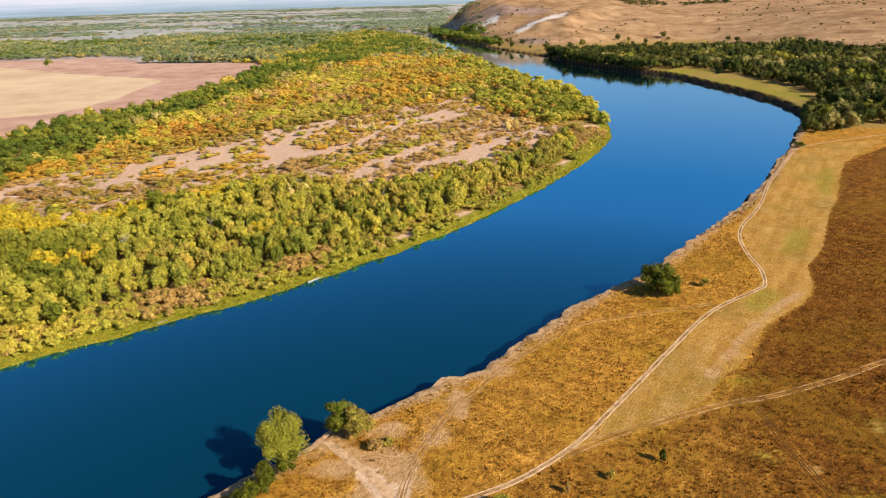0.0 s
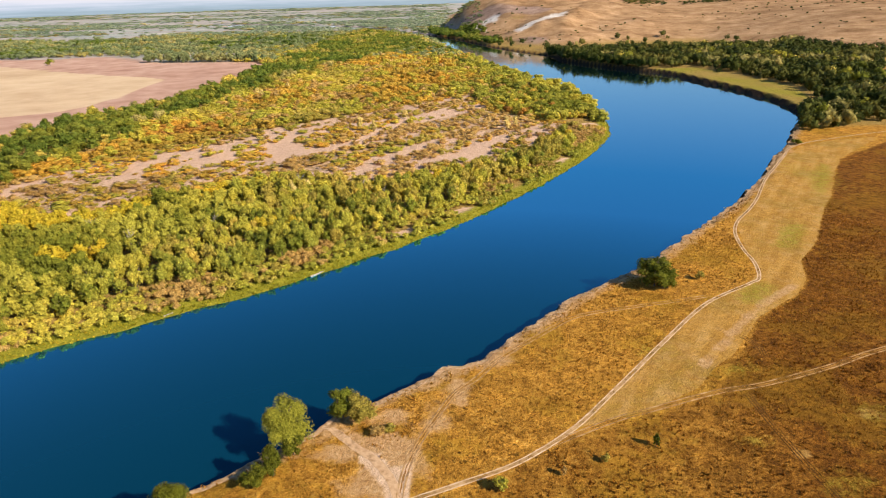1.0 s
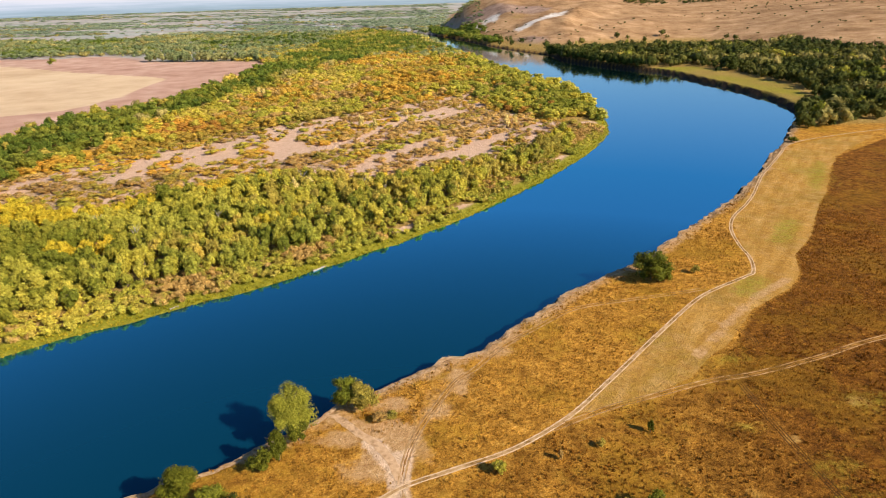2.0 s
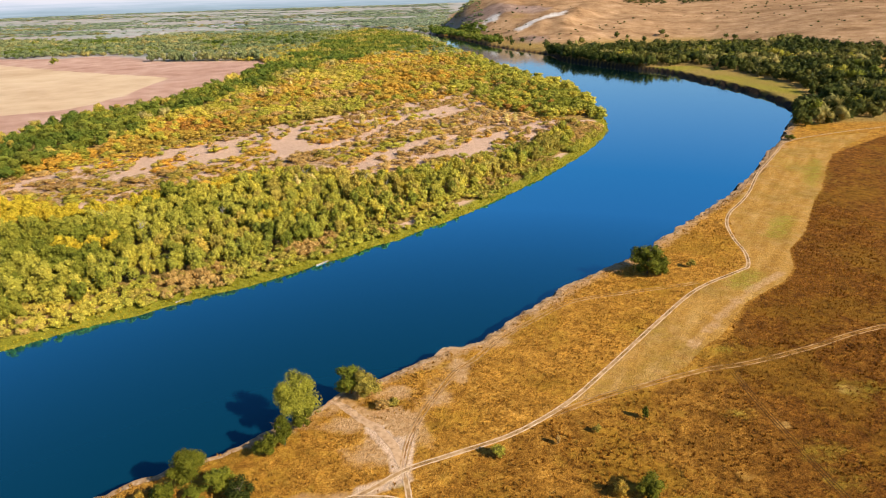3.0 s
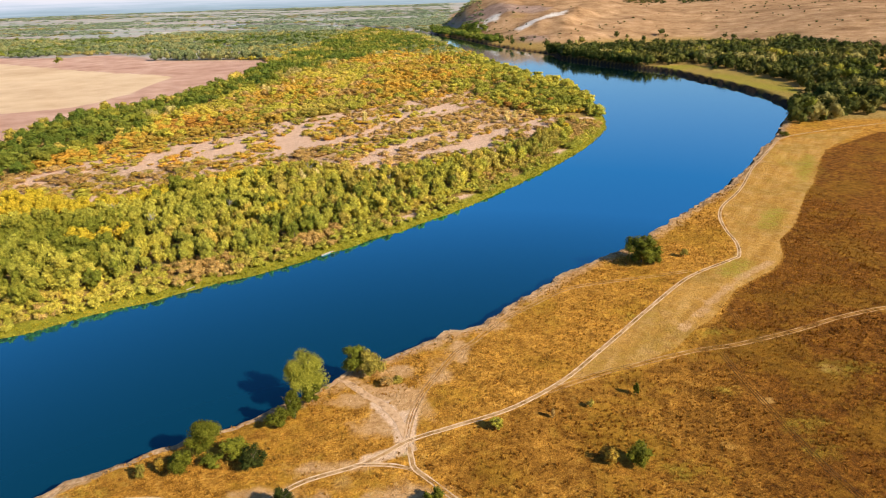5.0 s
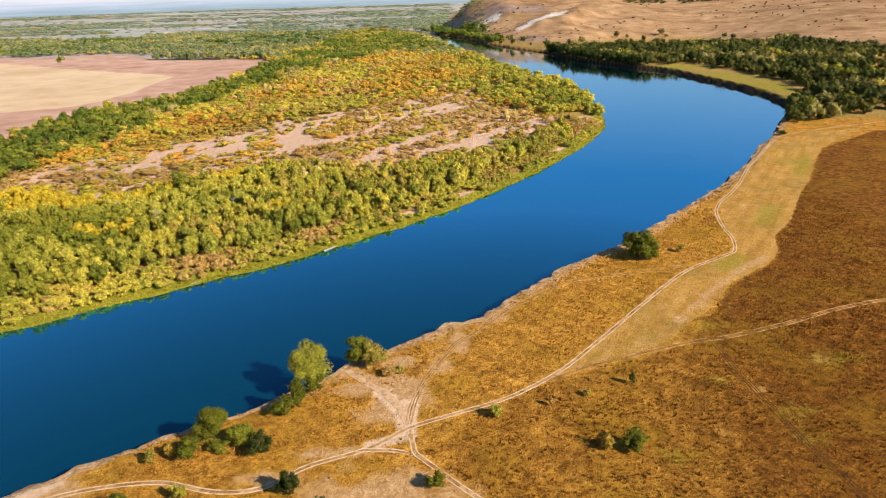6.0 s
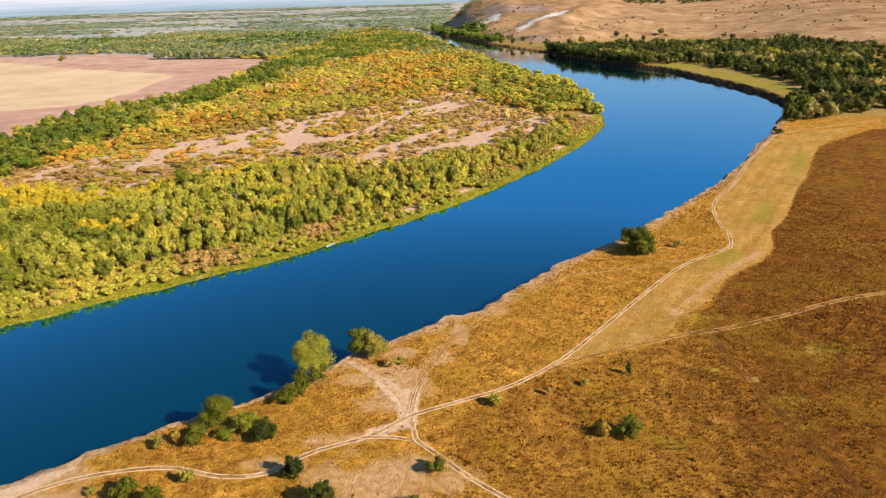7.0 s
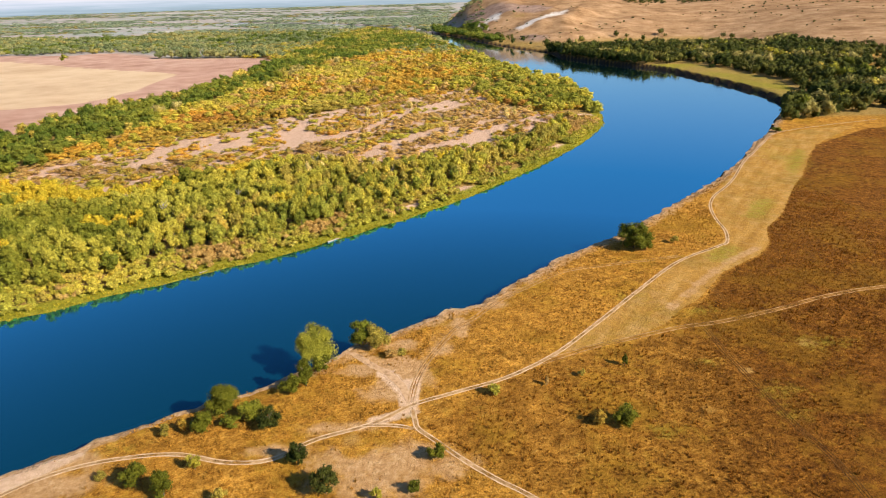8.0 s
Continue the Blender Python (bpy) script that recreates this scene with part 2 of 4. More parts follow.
def ground_z(x, y):
    x, y = np.asarray(x, float), np.asarray(y, float)
    do, di, inner, river = banks(x, y)
    nib = (lattice(x, y, 4.5, 11) - 0.5) * 2.0 + (lattice(x, y, 13, 12) - 0.5) * 2.4
    roll = (lattice(x, y, 60, 1) - 0.5) * 0.9 + (lattice(x, y, 26, 2) - 0.5) * 0.35
    calm = fade(do, 0, 30)
    hd = depth_in(x, y, HILL)
    up = np.clip(hd, 0, None)
    steep = 430 - 385 * np.exp(-((x - 60) ** 2 + (y - 1680) ** 2) / 400 ** 2)
    hill = 88 * (1 - np.exp(-up / steep)) + fade(up, 30, 300) * (lattice(x, y, 240, 21) - 0.5) * 12 + fade(up, 4, 60) * fade(x, 520, 260) * ((lattice(x, y, 52, 22) - 0.5) * 15 + (lattice(x, y, 23, 23) - 0.5) * 6)
    outer = -7 + (7 + roll * (0.3 + 0.7 * calm)) * np.clip(np.where(y > 1000, (do + 9) / 16, (do + nib * (do < 12) + 3.4) / 3.0), 0, 1) + hill
    dl = di + (lattice(x, y, 11, 13) - 0.5) * 2.5
    low = -4.5 + np.clip(dl * 0.14, -2.5, 0.9) + 1.3 * fade(dl, 7, 30) + fade(dl, 25, 60) * ((stripes(x, y) - 0.5) * 1.6 + roll * 0.6)
    return np.where(inner, low, outer)


# ---- building helpers ----
def link_mesh(name, verts, faces, mats, parent=None, tone=None, slots=None, smooth=False, alone=False):
    """A mesh object from an array of places and an (n, 3 or 4) array of faces."""
    me = bpy.data.meshes.new(name)
    verts, faces = np.asarray(verts, np.float32), np.asarray(faces, np.int32)
    n, k = faces.shape
    me.vertices.add(len(verts))
    me.vertices.foreach_set("co", verts.ravel())
    me.loops.add(n * k)
    me.loops.foreach_set("vertex_index", faces.ravel())
    me.polygons.add(n)
    me.polygons.foreach_set("loop_start", np.arange(0, n * k, k, dtype=np.int32))
    me.polygons.foreach_set("loop_total", np.full(n, k, np.int32))
    if slots is not None:
        me.polygons.foreach_set("material_index", np.asarray(slots, np.int32))
    me.polygons.foreach_set("use_smooth", np.full(n, smooth))
    for m in mats:
        me.materials.append(m)
    if tone is not None:
        me.attributes.new("tone", "FLOAT", "POINT").data.foreach_set("value", np.asarray(tone, np.float32))
    if tone is not None and alone:
        me.attributes.new("alone", "FLOAT", "POINT").data.foreach_set("value", np.ones(len(verts), np.float32))
    me.update(calc_edges=True)
    ob = new(name, me)
    ob.parent = parent
    return ob


def part(name, bm, mat, parent, label=""):
    me = bpy.data.meshes.new(name)
    bm.to_mesh(me)
    bm.free()
    me.materials.append(mat)
    ob = new(name, me)
    ob.parent = parent
    return tagged(ob, label)


def ribbon(name, line, width, mat, lift, parent=None, offset=0.0, step=1.2, ragged=0.25, seed=1):
    """A strip laid along a line over the ground, with uneven edges."""
    c = smooth_line(line, step)
    d = np.gradient(c, axis=0)
    d /= np.linalg.norm(d, axis=1)[:, None]
    side = np.c_[-d[:, 1], d[:, 0]]
    r = np.random.default_rng(seed)
    c = c + side * offset
    wob = (r.random((len(c), 2)) - 0.5) * ragged
    cuts = [(-0.5 * width + wob[:, 0]), np.zeros(len(c)), (0.5 * width + wob[:, 1])]
    xy = np.stack([c + side * k[:, None] for k in cuts], 1)
    taper = np.clip(np.minimum(np.arange(len(c)), np.arange(len(c))[::-1]) / 4, 0.15, 1)
    xy = xy[:, 1:2] + (xy - xy[:, 1:2]) * taper[:, None, None]
    x, y = xy[..., 0].ravel(), xy[..., 1].ravel()
    z = ground_z(x, y) + lift
    n = len(c)
    i = np.arange(n - 1) * 3
    f = np.vstack([np.c_[i, i + 1, i + 4, i + 3], np.c_[i + 1, i + 2, i + 5, i + 4]])[:, ::-1]
    return link_mesh(name, np.c_[x, y, z], f, [mat], parent, smooth=True)


# ---- ground, one sheet to the horizon ----
def axis(fine, lo, hi):
    """Coordinates from lo to hi; fine: (from, to, step) stretches, growing beyond."""
    v = [fine[0][0]]
    for a, b, s in fine:
        while v[-1] < b:
            v.append(v[-1] + s)
    s = fine[-1][2]
    while v[-1] < hi:
        s *= 1.045
        v.append(v[-1] + s)
    w, s = [v[0]], fine[0][2]
    while w[-1] > lo:
        s *= 1.05
        w.append(w[-1] - s)
    return np.array(w[:0:-1] + v)


gx = axis([(-150, 150, 1.8), (150, 330, 3.6)], -4700, 4700)
gy = axis([(55, 250, 1.8), (250, 820, 4.2)], -700, 4750)
X, Y = np.meshgrid(gx, gy)
fx, fy = X.ravel(), Y.ravel()
fz = ground_z(fx, fy)
fz = np.where(fy > 2600, np.minimum(fz, 88), fz)
nx, ny = len(gx), len(gy)
idx = np.arange(nx * ny).reshape(ny, nx)
gf = np.stack([idx[:-1, :-1], idx[:-1, 1:], idx[1:, 1:], idx[1:, :-1]], -1).reshape(-1, 4)

do, di, inner, river = banks(fx, fy)
g_in = np.maximum(fade(di, -2, 2) * inner, ~inner * fade(fy, 432, 446) * fade(fy, 1500, 1400) * fade(do, -1.2, 0.4))
bars = stripes(fx, fy)
sand = fade(depth_in(fx, fy, SAND), -12, 10) * (0.46 + 0.54 * fade(bars, 0.42, 0.6)) * inner
beach = inner * fade(lattice(fx, fy, 22, 31), 0.66, 0.78) * fade(di, 5, 7) * fade(di, 15, 10)
sand = np.maximum(sand, beach)
tip = inner * np.exp(-((fx - 122) ** 2 / 15 ** 2 + (fy - 462) ** 2 / 30 ** 2))
sand = np.maximum(sand, fade(tip, 0.2, 0.7))
mown = fade(depth_in(fx, fy, MOWN), -1.5, 1.5)
for cx, cy, rx, ry in ((81, 104.5, 3.2, 2.2), (-24.6, 79.5, 3.2, 3.6), (64, 88, 3, 2), (105, 118, 5, 3)):
    mown = np.maximum(mown, 0.62 * np.exp(-0.5 * (((fx - cx) / rx) ** 2 + ((fy - cy) / ry) ** 2)))
brown = fade(depth_in(fx, fy, BROWN), -1.5, 2) * (0.48 + 0.52 * fade(fx - 0.25 * (fy - 80), 38, 112))
field = fade(depth_in(fx, fy, FIELD), -6, 6) * inner
straw = fade(depth_in(fx, fy, STRAW), -5, 5) * inner
hillm = fade(depth_in(fx, fy, HILL), -10, 25)
BARE_SPOTS = [(-96, 68, 13, 5), (-89, 75, 8, 3.5), (-86, 67, 9, 4), (-16, 99, 7, 5), (-21, 73, 12, 6), (-11, 73, 9, 6), (-2, 71, 6, 4), (-17, 66, 12, 5), (-29, 117, 4, 3), (-15, 121, 5, 3.5),
              (-10, 105, 5, 7), (-25, 108, 6, 3), (-20, 98, 5, 3.5), (-3, 120, 3.5, 6), (3, 131, 3, 6), (14, 146, 5, 4), (-29, 84, 9, 2), (-41, 76, 8, 2)]
bare = np.zeros_like(fx)
for cx, cy, rx, ry in BARE_SPOTS:
    bare = np.maximum(bare, np.exp(-0.5 * (((fx - cx) / rx) ** 2 + ((fy - cy) / ry) ** 2)))
bare *= 0.95 * (1 - np.exp(-(((fx + 23.4) / 4.2) ** 2 + ((fy - 78.6) / 4.6) ** 2) ** 2))
bare = np.maximum(bare, 1.4 * fade(depth_in(fx, fy, [(-30, 119), (-22, 111), (-13, 96), (-10.5, 92), (-9, 101), (-6.5, 110), (-13, 115), (-20, 114)]), -1.5, 1.5))
bare = np.maximum(bare, fade(do, 8.5, 2.0) * ~inner * (fy < 480) * (fy > 100) * 0.72)
bare = np.maximum(bare, 1.5 * fade(do, 2.0, 0.6) * ~inner * (fy < 480))
bare = np.maximum(bare, 0.75 * fade(line_distance(fx, fy, np.array([(124, 188), (105, 174), (93.5, 162.7), (82, 150.5), (73, 141)])), 3.2, 1.0))
dust = fade(line_distance(fx, fy, np.array([(-18.5, 106.5), (-12.9, 99), (-11.2, 93)])), 3.6, 1.2)
dust = np.maximum(dust, fade(line_distance(fx, fy, np.array([(-9.8, 103), (-10.6, 93)])), 2.6, 0.8))
dust = np.maximum(dust, 0.8 * fade(line_distance(fx, fy, np.array([(-20, 86.2), (-10, 90)])), 3.2, 0.8))
dust = np.maximum(dust, 0.9 * fade(line_distance(fx, fy, np.array([(-106, 64), (-97, 70), (-90, 77.5)])), 5.5, 1.5))
CHALK_SPOTS = [(70, 1485, 4, 8), (87, 1448, 5, 7), (105, 1392, 5, 9), (120, 1357, 6, 6), (122, 1478, 20, 30), (84, 1466, 9, 12), (100, 1425, 8, 14), (250, 1386, 22, 16)]
chalk = np.zeros_like(fx)
for cx, cy, rx, ry in CHALK_SPOTS:
    chalk = np.maximum(chalk, np.exp(-0.5 * (((fx - cx) / rx) ** 2 + ((fy - cy) / ry) ** 2)))
chalk = np.maximum(chalk, 0.8 * fade(line_distance(fx, fy, np.array([(170, 1310), (200, 1338), (225, 1356), (268, 1400)])), 32, 6))
# bare eroded slopes; the last term paints a cliff's violet shade as colour
eroded_shade = fade(line_distance(fx, fy, np.array([(60, 1570), (100, 1550), (150, 1525), (225, 1472)])), 55, 18) + np.exp(-0.5 * (((fx - 170) / 30) ** 2 + ((fy - 1210) / 30) ** 2)) + fade(line_distance(fx, fy, np.array([(52, 1580), (64, 1510)])), 20, 8)
LUSH_SPOTS = [(178, 1430, 26, 14), (82, 139, 6, 3.5), (205, 322, 14, 34), (85.5, 95, 8, 6), (84, 86, 6, 5), (-80, 78, 9, 2.5), (-11.8, 87.8, 2.8, 1.8), (72, 109, 6, 3), (51, 80, 7, 4), (110, 118, 12, 5), (60, 150, 6, 4)]
lush = fade(depth_in(fx, fy, MEADOW), -3, 6) * (0.35 + 0.6 * lattice(fx * 2 + fy, fy - fx, 60, 36))
for cx, cy, rx, ry in LUSH_SPOTS:
    lush = np.maximum(lush, 0.55 * np.exp(-0.5 * (((fx - cx) / rx) ** 2 + ((fy - cy) / ry) ** 2)))
edge = line_distance(fx, fy, np.array([(222, 338), (200, 303), (176, 272), (149, 236), (134, 214), (120, 194), (104, 180)]))
lush = np.maximum(lush, 0.72 * fade(edge, 11, 1) * fade(lattice(fx, fy, 26, 35), 0.2, 0.6))
lush = np.maximum(lush, 1.1 * inner * fade(di, 12, 6))
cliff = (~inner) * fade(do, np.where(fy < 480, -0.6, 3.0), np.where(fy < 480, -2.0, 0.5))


def grass_ground():
    m, nt, b = material("steppe_ground")
    at = [nd(nt, "ShaderNodeSeparateColor", {0: nd(nt, "ShaderNodeAttribute", {}, attribute_name=a).outputs["Color"]}).outputs for a in ("mask_a", "mask_b", "mask_c", "mask_d", "mask_e")]
    big, mid, fine = noise_of(nt, 0.035, 5), noise_of(nt, 0.35, 6, 0.65), noise_of(nt, 2.2, 6, 0.7)
    huge = noise_of(nt, 0.006, 5, 0.6)
    grit = noise_of(nt, 0.7, 7, 0.62)
    lain = noise_of(nt, 0.9, 5, 0.7, (1.0, 1.7, 1.0), -0.5)
    mixed = calc(nt, "ADD", calc(nt, "ADD", calc(nt, "MULTIPLY", mid, 0.34), calc(nt, "MULTIPLY", fine, 0.36)), calc(nt, "MULTIPLY", lain, 0.3))
    mixed = calc(nt, "ADD", calc(nt, "MULTIPLY", calc(nt, "SUBTRACT", mixed, 0.5), 1.95), 0.5)
    gold = ramp(nt, mixed, [(0.25, (0.12, 0.05, 0.009)), (0.42, (0.35, 0.162, 0.022)), (0.58, (0.56, 0.282, 0.044)), (0.78, (0.73, 0.45, 0.125))])
    gold = mix(nt, calc(nt, "MULTIPLY", soft_edge(nt, big, mid, 0.48, 0.64, 0.5), 0.6), gold, (0.36, 0.205, 0.018))
    patch0 = noise_of(nt, 0.16, 5, 0.65)
    umber = ramp(nt, mixed, [(0.25, (0.038, 0.013, 0.003)), (0.42, (0.11, 0.038, 0.005)), (0.58, (0.205, 0.075, 0.008)), (0.76, (0.45, 0.21, 0.035))])
    umber = mix(nt, calc(nt, "MULTIPLY", soft_edge(nt, big, mid, 0.48, 0.62, 0.6), 0.6), umber, (0.23, 0.115, 0.011))
    col = mix(nt, calc(nt, "MULTIPLY", soft_edge(nt, at[0][2], patch0, 0.2, 0.85, 0.35), 0.9), gold, umber)
    patch = noise_of(nt, 0.11, 5, 0.6, (1.0, 1.4, 1.0), 0.6)
    col = mix(nt, 0.75, col, ramp(nt, patch, [(0.32, (0.62, 0.58, 0.54)), (0.5, (1.0, 1.0, 1.0)), (0.68, (1.24, 1.22, 1.2))]), "MULTIPLY")
    clump = noise_of(nt, 0.42, 4, 0.6, (1.0, 1.25, 1.0), -0.4)
    col = mix(nt, 1.0, col, ramp(nt, clump, [(0.36, (0.74, 0.70, 0.66)), (0.5, (0.98, 0.98, 0.98)), (0.64, (1.14, 1.14, 1.12))]), "MULTIPLY")
    band = noise_of(nt, 0.26, 4, 0.55, (0.16, 1.0, 1.0), radians(-55))
    hay = ramp(nt, band, [(0.3, (0.40, 0.205, 0.038)), (0.5, (0.50, 0.27, 0.058)), (0.7, (0.58, 0.34, 0.095))])
    hay = mix(nt, calc(nt, "MULTIPLY", soft_edge(nt, big, mid, 0.48, 0.62, 0.4), 0.6), hay, (0.30, 0.19, 0.03))
    hay = mix(nt, calc(nt, "MULTIPLY", soft_edge(nt, patch0, big, 0.45, 0.68, 0.3), 0.4), hay, (0.60, 0.37, 0.15))
    hay = mix(nt, 0.8, hay, ramp(nt, mixed, [(0.25, (0.5, 0.48, 0.45)), (0.75, (1.35, 1.35, 1.35))]), "MULTIPLY")
    col = mix(nt, soft_edge(nt, at[0][1], mid, 0.4, 0.6, 0.3), col, hay)
    col = mix(nt, soft_edge(nt, at[3][0], patch0, 0.35, 0.95, 1.5), col, ramp(nt, grit, [(0.25, (0.38, 0.20, 0.075)), (0.5, (0.55, 0.325, 0.145)), (0.75, (0.69, 0.46, 0.25))]))
    col = mix(nt, calc(nt, "MULTIPLY", soft_edge(nt, at[4][1], mid, 0.3, 0.75, 0.5), 0.95), col, ramp(nt, grit, [(0.3, (0.62, 0.405, 0.25)), (0.7, (0.82, 0.60, 0.42))]))
    floor = ramp(nt, mixed, [(0.3, (0.17, 0.11, 0.025)), (0.5, (0.33, 0.215, 0.06)), (0.7, (0.48, 0.33, 0.13))])
    col = mix(nt, at[0][0], col, floor)
    # distance haze is painted into the plain's colours: cooler and paler
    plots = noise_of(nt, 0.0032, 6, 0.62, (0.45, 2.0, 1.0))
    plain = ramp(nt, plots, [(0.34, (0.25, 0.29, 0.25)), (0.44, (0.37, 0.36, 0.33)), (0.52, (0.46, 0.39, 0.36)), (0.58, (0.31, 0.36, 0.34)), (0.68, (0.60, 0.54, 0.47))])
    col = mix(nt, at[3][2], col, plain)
    col = mix(nt, soft_edge(nt, at[1][0], mid, 0.3, 0.6, 0.9), col, ramp(nt, mixed, [(0.3, (0.52, 0.325, 0.215)), (0.7, (0.72, 0.51, 0.375))]))
    soil = ramp(nt, calc(nt, "ADD", calc(nt, "MULTIPLY", huge, 0.5), calc(nt, "MULTIPLY", big, 0.5)), [(0.36, (0.40, 0.22, 0.16)), (0.5, (0.53, 0.325, 0.245)), (0.62, (0.62, 0.41, 0.32))])
    col = mix(nt, at[1][1], col, soil)
    col = mix(nt, soft_edge(nt, at[1][2], huge, 0.3, 0.7, 0.2), col, ramp(nt, calc(nt, "ADD", calc(nt, "MULTIPLY", huge, 0.7), calc(nt, "MULTIPLY", big, 0.3)), [(0.38, (0.57, 0.39, 0.24)), (0.5, (0.67, 0.495, 0.32)), (0.62, (0.74, 0.57, 0.38))]))
    slope = noise_of(nt, 0.03, 9, 0.72, (1, 1.3, 1), 0.3)
    down = ramp(nt, slope, [(0.28, (0.16, 0.085, 0.04)), (0.42, (0.34, 0.20, 0.10)), (0.56, (0.45, 0.28, 0.15)), (0.72, (0.58, 0.39, 0.23))])
    down = mix(nt, calc(nt, "MULTIPLY", soft_edge(nt, at[4][0], slope, 0.2, 0.7, 0.8), 0.85), down, ramp(nt, slope, [(0.35, (0.20, 0.13, 0.105)), (0.65, (0.40, 0.28, 0.23))]))
    down = mix(nt, 1.0, down, ramp(nt, noise_of(nt, 0.007, 6, 0.65, (1, 2.4, 1), 0.35), [(0.35, (0.72, 0.68, 0.64)), (0.5, (1.0, 1.0, 1.0)), (0.65, (1.12, 1.12, 1.12))]), "MULTIPLY")
    col = mix(nt, at[2][0], col, down)
    col = mix(nt, soft_edge(nt, at[2][1], slope, 0.35, 0.7, 1.2), col, ramp(nt, slope, [(0.35, (0.56, 0.47, 0.40)), (0.6, (0.78, 0.72, 0.66))]))
    green = ramp(nt, mixed, [(0.3, (0.14, 0.145, 0.014)), (0.5, (0.255, 0.245, 0.022)), (0.7, (0.40, 0.34, 0.045))])
    col = mix(nt, soft_edge(nt, at[2][2], mid, 0.3, 1.1, 1.0), col, green)
    # soil of the bank cliffs, with their shade painted in as near-black tones
    shaded_loam = ramp(nt, mixed, [(0.35, (0.025, 0.016, 0.011)), (0.6, (0.055, 0.036, 0.024)), (0.78, (0.14, 0.10, 0.065))])
    col = mix(nt, at[3][1], col, shaded_loam)
    nt.links.new(col, b.inputs["Base Color"])
    b.inputs["Roughness"].default_value = 0.95
    b.inputs["Specular IOR Level"].default_value = 0.08
    bump(nt, b, mixed, 1.0, 0.7)
    return m


ground = link_mesh("ground", np.c_[fx, fy, fz], gf, [grass_ground()], smooth=True)
tagged(ground, "dry steppe grass, sand bars, ploughed fields and a bare hill", "ground", kind="structure")
one = np.ones_like(fx)
plain_haze_mask = np.maximum(inner * fade(fy, 950, 1150), ~inner * fade(fy, 1500, 1560))
for name, r, g, b in (("mask_a", g_in, mown, brown), ("mask_b", sand, field, straw), ("mask_c", hillm, chalk, lush), ("mask_d", bare, cliff, plain_haze_mask), ("mask_e", np.clip(eroded_shade, 0, 1), dust, one * 0)):
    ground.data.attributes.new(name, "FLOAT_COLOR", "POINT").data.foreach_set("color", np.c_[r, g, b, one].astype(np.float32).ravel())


def river_water():
    m, nt, b = material("river_water")
    b.inputs["Base Color"].default_value = (0.0012, 0.033, 0.068, 1)
    b.inputs["Roughness"].default_value = 0.3
    b.inputs["Specular IOR Level"].default_value = 0.0
    n = noise_of(nt, 0.5, 4, 0.6, (1, 1.8, 1), 0.7)
    bump(nt, b, n, 0.04, 0.3)
    facing = nd(nt, "ShaderNodeLayerWeight", {"Blend": 0.5}).outputs["Facing"]
    shine = calc(nt, "MINIMUM", calc(nt, "MULTIPLY", calc(nt, "POWER", facing, 4.7), 6.4), 0.95)
    graze = nd(nt, "ShaderNodeMapRange", {0: facing, 1: 0.73, 2: 0.92}).outputs[0]
    gloss = nd(nt, "ShaderNodeBsdfGlossy", {"Color": mix(nt, graze, (0.2, 0.74, 1.0), (0.95, 1.0, 1.0)), "Roughness": 0.06, "Normal": b.inputs["Normal"].links[0].from_socket})
    mx = nd(nt, "ShaderNodeMixShader", {0: shine, 1: b.outputs[0], 2: gloss.outputs[0]})
    nt.links.new(mx.outputs[0], nt.nodes["Material Output"].inputs[0])
    return m


water = link_mesh("water", [(-1700, -700, WATER_Z), (420, -700, WATER_Z), (420, 2600, WATER_Z), (-1700, 2600, WATER_Z)], [(0, 1, 2, 3)], [river_water()])
tagged(water, "calm deep blue river with soft reflections", "river", kind="structure")


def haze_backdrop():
    """A glowing sheet painted as pale haze where the plain meets the sky, beyond the last woods."""
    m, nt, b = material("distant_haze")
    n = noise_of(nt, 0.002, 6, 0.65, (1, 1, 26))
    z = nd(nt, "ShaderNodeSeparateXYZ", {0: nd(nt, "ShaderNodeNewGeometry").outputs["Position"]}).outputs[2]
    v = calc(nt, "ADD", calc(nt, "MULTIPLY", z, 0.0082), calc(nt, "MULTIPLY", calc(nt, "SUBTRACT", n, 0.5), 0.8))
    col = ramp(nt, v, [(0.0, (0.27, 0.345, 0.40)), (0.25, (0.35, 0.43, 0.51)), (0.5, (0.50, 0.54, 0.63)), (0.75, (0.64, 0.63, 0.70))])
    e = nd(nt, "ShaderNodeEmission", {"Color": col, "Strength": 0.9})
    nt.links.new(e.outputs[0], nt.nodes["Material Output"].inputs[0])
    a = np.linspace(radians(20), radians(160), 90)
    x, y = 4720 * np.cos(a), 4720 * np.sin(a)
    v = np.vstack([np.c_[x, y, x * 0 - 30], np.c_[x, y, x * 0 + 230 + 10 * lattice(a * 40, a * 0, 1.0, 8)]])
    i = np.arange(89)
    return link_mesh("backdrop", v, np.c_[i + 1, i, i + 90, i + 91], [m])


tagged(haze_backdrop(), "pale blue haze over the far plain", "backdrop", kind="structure")



